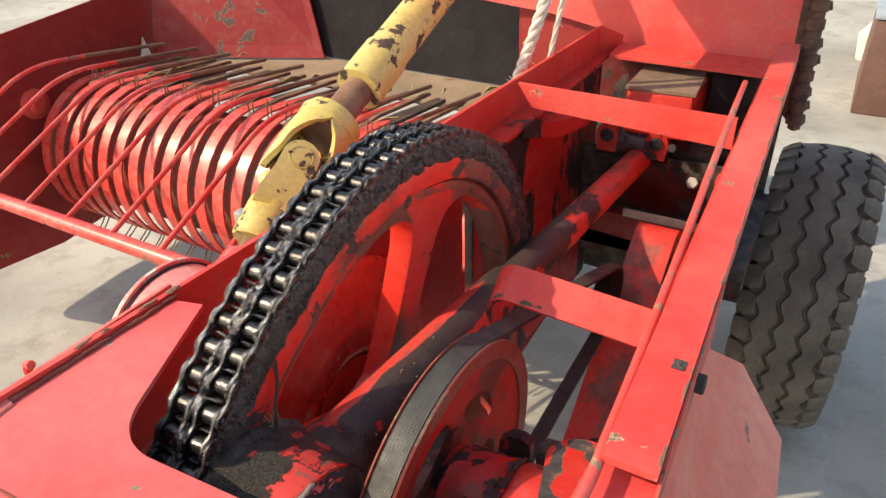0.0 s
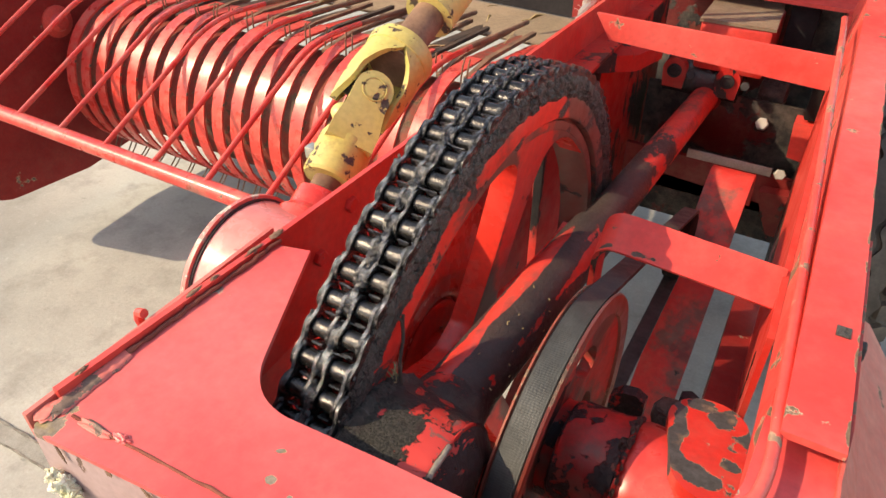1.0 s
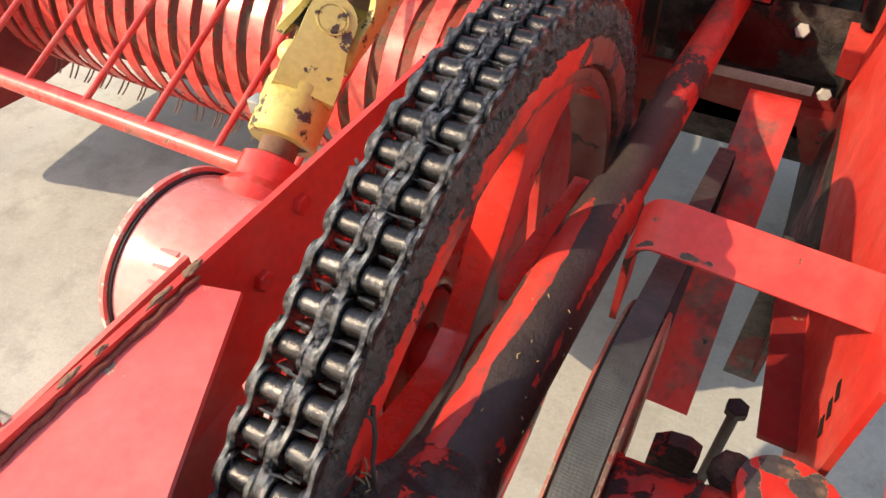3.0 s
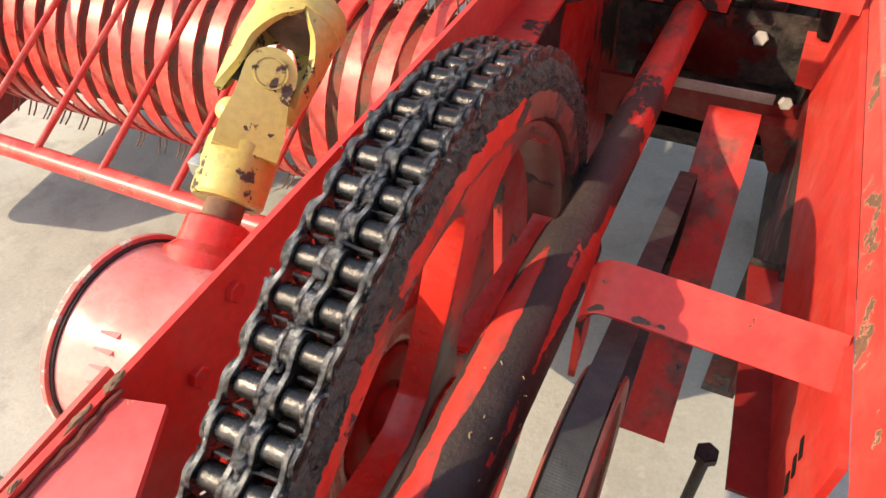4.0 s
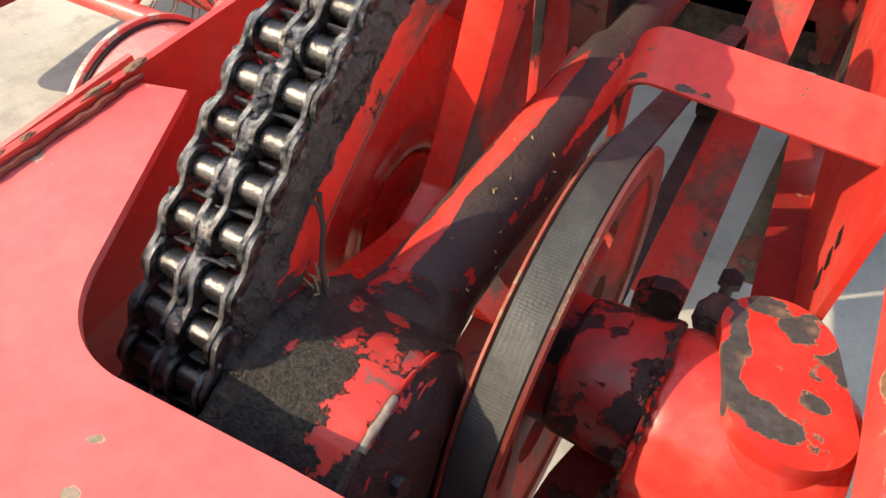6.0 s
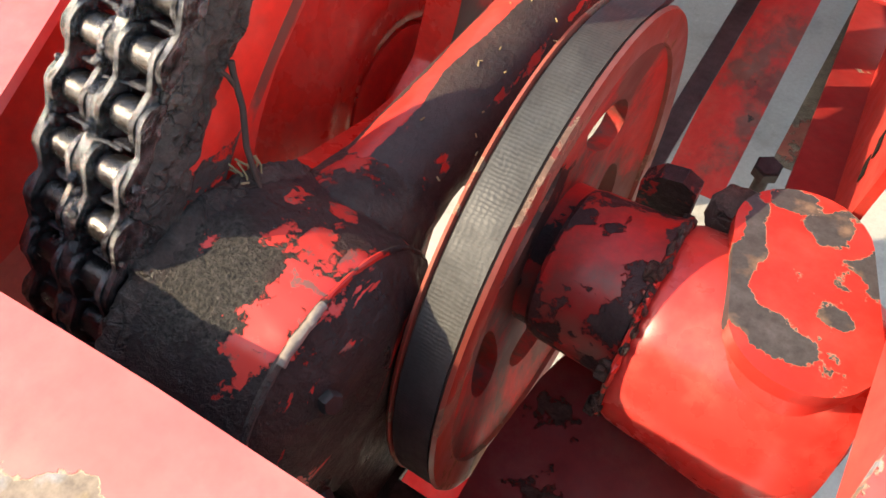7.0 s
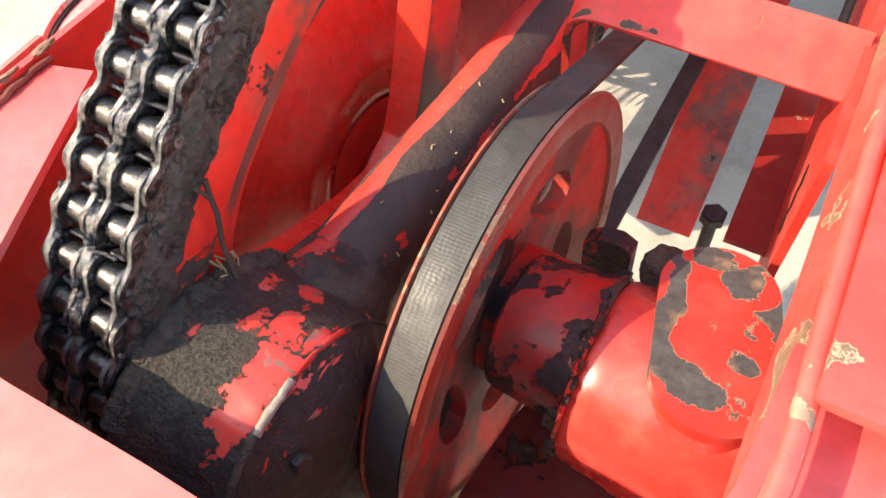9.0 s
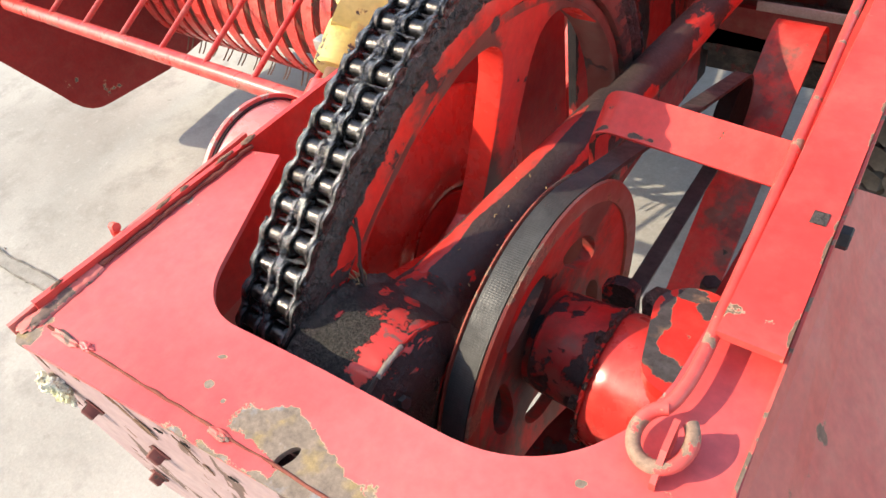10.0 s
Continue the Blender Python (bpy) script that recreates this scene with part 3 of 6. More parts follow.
# ---- ground ----
def build_ground():
    bm = bmesh.new()
    xs = [-60, -12, -5, -3.2] + [-3.0 + 0.1 * k for k in range(36)] + [0.7, 1.2, 2.5, 6, 14, 60]
    ys = [-60, -12, -4, -1.5] + [-1.0 + 0.1 * k for k in range(42)] + [3.3, 3.8, 5, 8, 16, 60]
    g = [[bm.verts.new((x, y, 0.004 * noise.noise(Vector((x * 0.9, y * 0.9, 0))))) for y in ys] for x in xs]
    for i in range(len(xs) - 1):
        for j in range(len(ys) - 1):
            bm.faces.new((g[i][j], g[i + 1][j], g[i + 1][j + 1], g[i][j + 1]))
    setting("ground", bm, M_CONC, "dusty light grey concrete yard with stains", "ground")


build_ground()

TOP, DECK = 1.03, 1.012


# ---- chassis frame ----
def build_frame():
    fr = thing("machine_frame", (-0.28, 0.9, 0.9), "red welded steel baler frame with chipped faded paint", "machine frame")
    # front deck with its rounded cut-out
    inner = [(-0.509, 0.545), (-0.470, 0.555)]
    inner += [tuple(p[:2]) for p in bez((-0.418, 0.438, 0), (-0.402, 0.3995, 0), (-0.364, 0.3985, 0), 10)]
    inner += [(-0.28, 0.403), (-0.19, 0.4055)]
    inner += [tuple(p[:2]) for p in bez((-0.175, 0.4065, 0), (-0.116, 0.412, 0), (-0.090, 0.470, 0), 12)]
    inner += [(-0.083, 0.505), (-0.081, 0.565), (-0.034, 0.565)]
    outer = [(-0.022, 0.347), (-0.20, 0.3305), (-0.324, 0.3195), (-0.503, 0.3035), (-0.509, 0.308)]
    bm = bmesh.new()
    slot = [(-0.2565 + 0.0045 * math.cos(a) + 0.0028 * math.sin(a), 0.3445 + 0.0092 * math.sin(a)) for a in (2 * math.pi * k / 24 for k in range(24))]
    sides = []
    for z in (DECK, DECK - 0.005):
        loops = [[bm.verts.new((x, y, z)) for x, y in lp] for lp in (inner + outer, slot)]
        edges = [bm.edges.new((lp[k], lp[(k + 1) % len(lp)])) for lp in loops for k in range(len(lp))]
        bmesh.ops.triangle_fill(bm, use_beauty=True, use_dissolve=False, edges=edges)
        sides.append(loops)
    for top, low in zip(*sides):
        for k in range(len(top)):
            bm.faces.new((top[k], top[(k + 1) % len(top)], low[(k + 1) % len(top)], low[k]))
    deck = part("front_deck", bm, M_DECK, fr, "sun-faded red deck plate with rounded cut-out and slot", smooth=25.0)
    # skirt below the deck's front edge
    bm = bmesh.new()
    folded(bm, [(-0.512, 0.306, DECK - 0.0062), (-0.512, 0.302, 0.90), (-0.512, 0.308, 0.74)], (0.505, 0.044, 0), 0.005)
    skirt = part("front_skirt", bm, M_SKIRT, fr, "weathered red front plate with rusty edges")
    for x, y, z in ((-0.465, 0.3035, 0.945), (-0.402, 0.3085, 0.925), (-0.470, 0.303, 0.820)):
        bm = bmesh.new()
        lathe(bm, (x, y + 0.004, z), (0.09, -1, 0), [(0, 0.0125), (0.0012, 0.0125), (0.0014, 0.0085), (0.0075, 0.0083), (0.0088, 0.0070)], 4)
        crust(bm, 0.0008)
        part("bolt", bm, M_BOLT, skirt, "dark rusty square bolt head", 0.0006)
    # left rail: upright web with an inward foot
    bm = bmesh.new()
    slab(bm, [(rail_x(0.331), 0.331, DECK + 0.009), (rail_x(0.56), 0.56, DECK + 0.006), (rail_x(1.715), 1.715, 1.015), (rail_x(1.715), 1.715, 0.950), (rail_x(1.05), 1.05, 0.940), (rail_x(0.331), 0.331, 0.86)], (0.0058, 0, 0))
    rail = part("side_rail", bm, M_RED, fr, "", 0.001)
    bm = bmesh.new()
    slab(bm, [(rail_x(1.03) + 0.006, 1.03, 0.957), (rail_x(1.09) + 0.058, 1.09, 0.957), (rail_x(1.715) + 0.030, 1.715, 0.957), (rail_x(1.715) + 0.006, 1.715, 0.957)], (0, 0, -0.006))
    part("foot_flange", bm, M_FOOT, rail, "grimy foot flange", 0.001)
    bm = bmesh.new()
    slab(bm, [(-0.5205, 0.308, DECK + 0.004), (-0.5205, 0.56, DECK + 0.006), (-0.5205, 0.56, 0.74), (-0.5205, 0.308, 0.74)], (0.004, 0, 0))
    part("side_plate", bm, M_PINK, rail)
    for p in ((-0.5012, 0.655, 0.995), (-0.5028, 0.60, 0.962)):
        bm = bmesh.new()
        hexbolt(bm, p, (1, 0, 0), 0.009, 0.006)
        part("bolt", bm, M_INNER, rail)
    bm = bmesh.new()
    sweep(bm, [(-0.520, 0.417, 1.000), (-0.530, 0.417, 1.002), (-0.534, 0.417, 1.010), (-0.531, 0.417, 1.018), (-0.524, 0.417, 1.020)], 0.004, 8)
    part("hook", bm, M_RED, rail, "small rusty red hook")
    # torn strip of old paint and rust along the deck's left side, then a rusty bead
    rng = random.Random(5)
    bm = bmesh.new()
    rows = []
    for k in range(60):
        y = 0.322 + 0.0625 * k / 59
        n = [noise.noise(Vector((y * f, q, 0))) for f, q in ((90, 1), (210, 4), (60, 8))]
        inner = -0.4985 + 0.0016 * n[0] + 0.0010 * n[1] - 0.002 * (k / 59)
        h = 0.0034 + 0.0012 * n[2]
        rows.append([bm.verts.new(p) for p in ((-0.5120, y, DECK + 0.0005), (-0.5115, y, DECK + h * 0.8), (-0.5085, y, DECK + h), (-0.5040, y, DECK + h * (0.75 + 0.3 * n[1])), (inner - 0.001, y, DECK + h * 0.6), (inner, y, DECK + 0.0003))])
    for p, q in zip(rows, rows[1:]):
        for i in range(5):
            bm.faces.new((p[i], p[i + 1], q[i + 1], q[i]))
    part("torn_strip", bm, M_FLAP, rail, "torn strip of faded paint and rust", smooth=60.0)
    bm = bmesh.new()
    pts = [(rail_x(0.385 + 0.0045 * k) + 0.0085 + rng.uniform(-0.0006, 0.0006), 0.385 + 0.0045 * k, DECK + 0.0018 + rng.uniform(-0.0007, 0.0007)) for k in range(38)]
    sweep(bm, pts, 0.0021, 8)
    crust(bm, 0.0016)
    part("weld_bead", bm, M_RUSTSEAM, rail, "torn rusty weld bead")
    bm = bmesh.new()
    pts = [(-0.492 + 0.0123 * k, 0.3255 + 0.0006 * k + rng.uniform(-0.0005, 0.0005), DECK - 0.0001 + rng.uniform(-0.0004, 0.0005)) for k in range(38)]
    sweep(bm, pts, 0.0011, 8)
    crust(bm, 0.0008)
    part("weld_bead", bm, M_RUSTSEAM, deck, "rusty weld bead")
    # crumpled bare metal at the corner and flaps of lifted paint
    for at, size, mat, name, label in (((-0.5090, 0.3200, DECK + 0.0012), (0.0085, 0.0095, 0.0014), M_FLAP, "crumpled_corner", "crumpled corner of scraped paint and rust"),
                                       ((-0.4470, 0.3295, DECK + 0.0008), (0.0065, 0.0032, 0.0022), M_DECK, "paint_flap", "lifted flap of red paint"),
                                       ((-0.4700, 0.3262, DECK + 0.0006), (0.0150, 0.0036, 0.0020), M_FLAP, "paint_flap", "lifted flap of faded paint"),
                                       ((-0.3050, 0.3330, DECK + 0.0006), (0.0090, 0.0034, 0.0018), M_FLAP, "paint_flap", "lifted flap of faded paint")):
        bm = bmesh.new()
        bmesh.ops.create_icosphere(bm, subdivisions=4, radius=1.0)
        for v in bm.verts:
            k = 1 + 0.5 * noise.noise(v.co * 1.9 + Vector(at) * 40)
            v.co = Vector([a + c * e * k for a, c, e in zip(at, v.co, size)])
        part(name, bm, mat, deck, label)
    # rust crusts along the rail's upper edge
    for y, L, w in ((0.352, 0.005, 0.0016), (0.455, 0.008, 0.0022), (0.478, 0.005, 0.0020), (0.525, 0.010, 0.0028), (0.553, 0.009, 0.0034)):
        bm = bmesh.new()
        bmesh.ops.create_icosphere(bm, subdivisions=3, radius=1.0)
        for v in bm.verts:
            k = 1 + 0.6 * noise.noise(v.co * 2.1 + Vector((y * 90, 0, 0)))
            v.co = Vector((rail_x(y) + 0.0030 + v.co.x * w * k, y + v.co.y * L * k, DECK + 0.0088 - 0.0131 * (y - 0.331) + v.co.z * 0.0018 * k))
        part("rust_crust", bm, M_RUST, rail, "flaking brown rust crust")
    # rust streaks and holes in the front plate
    along, down = Vector((0.505, 0.044, 0)).normalized(), Vector((0, -0.03, -1)).normalized()

    def flake(x, z, length, width, lean, seed):
        """A thin ragged patch lying on the front plate."""
        c = Vector((x, 0.3045 + 0.0871 * (x + 0.512), z)) + Vector((0, -0.0009, 0))
        u = (down + along * lean).normalized()
        w = (along - u * along.dot(u)).normalized()
        o = []
        for k in range(44):
            a = 2 * math.pi * k / 44
            n = 1 + 0.55 * noise.noise(Vector((math.cos(a) * 2.3, math.sin(a) * 2.3, seed))) + 0.3 * noise.noise(Vector((math.cos(a) * 7, math.sin(a) * 7, seed + 5)))
            o.append(c + u * length * math.cos(a) * n + w * width * math.sin(a) * n)
        bm = bmesh.new()
        slab(bm, o, (0, -0.0005, 0))
        return bm

    for k, (x, z, L, w, lean) in enumerate(((-0.398, 0.984, 0.020, 0.0026, 0.55), (-0.387, 0.972, 0.012, 0.0040, 0.5), (-0.408, 1.000, 0.006, 0.0015, 0.6), (-0.486, 0.998, 0.008, 0.0016, 0.2), (-0.500, 0.945, 0.018, 0.0028, 0.1), (-0.440, 1.003, 0.003, 0.0026, 0.3), (-0.470, 0.880, 0.010, 0.0026, 0.3), (-0.340, 0.985, 0.012, 0.0018, 0.5), (-0.330, 0.960, 0.006, 0.0020, 0.4), (-0.430, 0.930, 0.008, 0.0016, 0.4), (-0.425, 0.895, 0.010, 0.0020, 0.4))):
        part("rust_streak", flake(x, z, L, w, lean, k * 3.7), M_RUST, skirt, "brown rust streak")
    for x, z in ((-0.363, 0.989), (-0.334, 0.993), (-0.300, 0.975)):
        part("hole", flake(x, z, 0.0022, 0.0042, 0.0, x * 50), M_VOID, skirt, "dark rust hole")
    # right beam: top flange and outer web, slightly toed in
    bm = bmesh.new()
    y0, y1 = 0.535, 1.66
    slab(bm, [(at_x(y0, -0.0715), y0, TOP + 0.004), (at_x(y0, -0.033), y0, TOP + 0.004), (at_x(y1, -0.033), y1, TOP + 0.004), (at_x(y1, -0.0715), y1, TOP + 0.004)], (0, 0, -0.006))
    beam = part("side_beam", bm, M_BEAM, fr, "worn red beam with chipped edges", 0.0012)
    bm = bmesh.new()
    slab(bm, [(at_x(0.60, -0.0715), 0.60, TOP - 0.0022), (at_x(y1, -0.0715), y1, TOP - 0.0022), (at_x(y1, -0.0805), y1, 0.968), (at_x(0.60, -0.0805), 0.60, 0.968)], (0.005, 0, 0))
    part("beam_lip", bm, M_BEAM, beam, "", 0.001)
    bm = bmesh.new()
    slab(bm, [(-0.0800, 0.475, DECK - 0.0055), (-0.0790, 0.599, DECK - 0.0055), (-0.0832, 0.599, 0.968), (-0.0812, 0.475, 0.974)], (0.005, 0, 0))
    part("deck_lip", bm, M_BEAM, beam, "", 0.001)
    bm = bmesh.new()
    y0 = 0.36
    slab(bm, [(at_x(y0, -0.033), y0, DECK - 0.001), (at_x(0.56, -0.033), 0.56, DECK), (at_x(0.56, -0.033), 0.56, TOP - 0.0025), (at_x(y1, -0.033), y1, TOP - 0.0025), (at_x(y1, -0.033), y1, 0.995), (at_x(0.75, -0.033), 0.75, 0.995), (at_x(0.74, -0.033), 0.74, 0.90), (at_x(y0, -0.033), y0, 0.90)], (-0.006, 0, 0))
    part("beam_web", bm, M_BEAM, beam, "", 0.001)
    bm = bmesh.new()
    slab(bm, [(at_x(0.700, -0.0866), 0.700, 0.966), (at_x(1.78, -0.0866), 1.78, 0.966), (at_x(1.78, -0.0866), 1.78, 0.74), (at_x(0.74, -0.0866), 0.74, 0.74), (at_x(0.70, -0.0866), 0.70, 0.80)], (0.006, 0, 0))
    wall = part("inner_web", bm, M_RED, beam, "red inner web", 0.001)
    # Lower part of the same wall, painted black for its shade.
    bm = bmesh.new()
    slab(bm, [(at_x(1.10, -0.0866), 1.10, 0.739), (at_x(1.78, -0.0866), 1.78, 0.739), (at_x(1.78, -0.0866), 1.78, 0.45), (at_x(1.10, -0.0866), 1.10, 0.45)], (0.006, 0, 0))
    part("lower_web", bm, M_DIMMED, beam, "grimy lower web painted black for shade", 0.001)
    for k in range(3):
        bm = bmesh.new()
        y, z = 0.745 + 0.007 * k, 0.853 + 0.0155 * k
        box(bm, (at_x(y, -0.0876), y - 0.009, z - 0.004), (at_x(y, -0.0868), y + 0.009, z + 0.004))
        part("slot", bm, M_VOID, wall, "dark slot")
    bm = bmesh.new()
    slab(bm, [(at_x(0.36, -0.0325), 0.36, DECK + 0.002), (at_x(0.53, -0.0325), 0.53, DECK + 0.004), (at_x(0.56, -0.0325), 0.56, TOP + 0.0015), (at_x(0.79, -0.0325), 0.79, TOP + 0.0015), (at_x(0.76, -0.0325), 0.76, 0.93), (at_x(0.36, -0.0325), 0.36, 0.93)], (0.0022, 0, 0))
    part("edge_strip", bm, M_EDGE, beam, "chipped edge strip")
    # Dark plate on the flange, drawn for the shaded inside of a hole.
    bm = bmesh.new()
    box(bm, (-0.053, 0.645, TOP + 0.003), (-0.043, 0.657, TOP + 0.0048))
    part("square_hole", bm, M_GREASE, beam, "dark square hole")
    bm = bmesh.new()
    hexbolt(bm, (-0.0346, 0.668, 1.008), (1, 0, 0), 0.0085, 0.0075)
    part("bolt", bm, M_BLACK, beam)
    # upright cross bar between rail and beam
    bm = bmesh.new()
    slab(bm, [(-0.4700, 1.286, 1.0140), (-0.1090, 1.286, 1.0090), (-0.1090, 1.286, 0.9590), (-0.4440, 1.286, 0.9740)], (0, 0.007, 0))
    part("cross_bar", bm, M_BEAM, fr, "bright red cross bar", 0.0012)
    # tilted bracket bar with a bent-down end
    bm = bmesh.new()
    c = [Vector((-0.0920, 0, 0.0004)), Vector((-0.243, 0, 0.010))] + [Vector(p) for p in bez((-0.246, 0, 0.010), (-0.268, 0, 0.012), (-0.269, 0, -0.012), 6)] + [Vector((-0.270, 0, -0.085))]
    base = Vector((0, 0.772, 0.940))
    folded(bm, [p + base for p in c], (0, 0.033, 0.026), 0.006)
    part("bracket_bar", bm, M_BRACKET, fr, "red bracket bar with a bent-down end", 0.0015)
    # ledge and back wall
    bm = bmesh.new()
    slab(bm, [(-0.430, 1.678, 0.967), (-0.112, 1.668, 0.967), (-0.076, 1.778, 0.967), (-0.438, 1.786, 0.967)], (0, 0, -0.007))
    part("back_ledge", bm, M_BEAM, fr, "", 0.001)
    bm = bmesh.new()
    slab(bm, [(-0.440, 1.788, 0.962), (-0.075, 1.780, 0.962), (-0.080, 1.96, 1.75), (-0.86, 1.99, 1.75), (-0.83, 1.83, 1.022), (-0.62, 1.82, 1.006), (-0.50, 1.80, 0.990)], (0, 0.006, 0))
    part("back_wall", bm, M_RED, fr, "sloping red sheet wall", 0.001)
    # Unseen sheet above, added so that its shadow crosses the back wall.
    bm = bmesh.new()
    slab(bm, [(-0.521, 1.16, 1.232), (-0.521, 2.30, 1.232), (-0.521, 2.30, 2.05), (-0.521, 1.30, 2.05)], (0.006, 0, 0))
    part("upper_side_sheet", bm, M_RED, fr, "unseen red side sheet, added to shade the back wall", 0.001)
    # Plates added to cover ground below; the gap's shade is their black colour.
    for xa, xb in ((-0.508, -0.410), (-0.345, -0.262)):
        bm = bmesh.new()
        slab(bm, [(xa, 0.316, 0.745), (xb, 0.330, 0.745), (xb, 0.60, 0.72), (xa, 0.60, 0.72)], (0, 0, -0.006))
        part("belly_plate", bm, M_DIMMED, fr, "belly plate added and blacked to darken the gap", 0.001)
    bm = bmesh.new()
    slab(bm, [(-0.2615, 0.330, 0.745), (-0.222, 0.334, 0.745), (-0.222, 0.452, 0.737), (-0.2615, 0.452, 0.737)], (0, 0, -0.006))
    part("belly_plate", bm, M_DIMMED, fr, "belly plate added and blacked to darken the gap", 0.001)
    # Tray and side are added: they hide the ground and bounce red light.
    bm = bmesh.new()
    slab(bm, [(-0.508, 0.318, 0.385), (-0.262, 0.330, 0.385), (-0.262, 0.72, 0.385), (-0.508, 0.72, 0.385)], (0, 0, -0.006))
    part("chain_tray", bm, M_INNER, fr, "added red tray closing the gap under the sprocket", 0.001)
    bm = bmesh.new()
    slab(bm, [(-0.5165, 0.318, 0.739), (-0.5165, 0.72, 0.739), (-0.5165, 0.72, 0.386), (-0.5165, 0.318, 0.386)], (0.005, 0, 0))
    part("tray_side", bm, M_RED, fr, "added red side of the tray", 0.001)
    bm = bmesh.new()
    slab(bm, [(-0.4835, 0.812, 0.985), (-0.4835, 1.02, 0.985), (-0.4835, 1.03, 0.945), (-0.4835, 1.092, 0.945), (-0.4835, 1.092, 0.58), (-0.4835, 0.812, 0.62)], (0.006, 0, 0))
    part("bearing_plate", bm, M_INNER, fr, "red bearing plate behind the wheel", 0.001)
    bm = bmesh.new()
    slab(bm, [(-0.4690, 1.716, 1.018), (-0.4350, 1.780, 0.985), (-0.4350, 1.780, 0.940), (-0.4690, 1.716, 0.940)], (0.004, -0.003, 0))
    part("corner_gusset", bm, M_RED, fr, "", 0.001)
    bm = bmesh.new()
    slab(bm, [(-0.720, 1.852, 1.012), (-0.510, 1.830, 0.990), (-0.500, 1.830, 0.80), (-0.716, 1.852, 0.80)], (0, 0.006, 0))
    part("shaded_panel", bm, M_SHADE, fr, "red panel below the wall, painted dark for shade", 0.001)
    return fr


build_frame()


# ---- long rod with its loop ----
def build_latch_rod():
    th = thing("latch_rod", (-0.08, 0.47, 1.04), "thin red latch rod ending in a rusty loop", "latch rod")
    bm = bmesh.new()
    pts = bez((-0.1205, 1.40, 1.030), (-0.1130, 1.27, 1.042), (-0.099, 1.00, 1.032), 10) + bez((-0.0965, 0.96, 1.0305), (-0.0850, 0.76, 1.024), (-0.0760, 0.575, 1.0265), 14)[0:]
    pts += bez((-0.0752, 0.555, 1.0268), (-0.0695, 0.4900, 1.0275), (-0.0790, 0.4770, 1.0262), 14)
    sweep(bm, pts, 0.0044, 14)
    part("rod", bm, M_ROD, th)
    # the same bar bent round into an open eye
    bm = bmesh.new()
    c = Vector((-0.0725, 0.4610, 1.025))
    eye = [c + Vector((0.0150 * math.cos(a), 0.0175 * math.sin(a), 0.003 * math.sin(a + 0.6))) for a in (radians(104 + 304 * k / 40) for k in range(41))]
    sweep(bm, eye, 0.0043, 14)
    part("loop", bm, M_ROD, th, "rusty bent eye")
    bm = bmesh.new()
    slab(bm, [(-0.0705, 0.470, 1.034), (-0.0695, 0.450, 1.033), (-0.0690, 0.436, 1.020), (-0.0690, 0.436, 1.0125), (-0.0695, 0.452, 1.0125), (-0.0705, 0.470, 1.0125)], (0.0035, 0, 0))
    part("catch", bm, M_BEAM, th, "small upright catch plate", 0.0006)


build_latch_rod()


# ---- outer guard ----
def build_guard():
    th = thing("side_guard", (0.02, 0.6, 0.85), "faded pinkish red folded sheet side guard", "machine guard")
    inner, fold, outer = [(-0.0262, 0.30, 0.984), (-0.0366, 0.745, 0.987)], [(0.0250, 0.30, 0.926), (-0.0076, 0.816, 0.926)], [(0.0755, 0.30, 0.876), (0.0435, 0.782, 0.876)]
    low = [(p[0] + 0.002, p[1], 0.62) for p in outer]
    for name, (p, q) in (("top_fold", (inner, fold)), ("sloping_sheet", (fold, outer)), ("side_sheet", (outer, low))):
        bm = bmesh.new()
        slab(bm, [p[0], p[1], q[1], q[0]], (-0.0028, 0, -0.0018))
        part(name, bm, M_PINK, th, "", 0.0006)


build_guard()


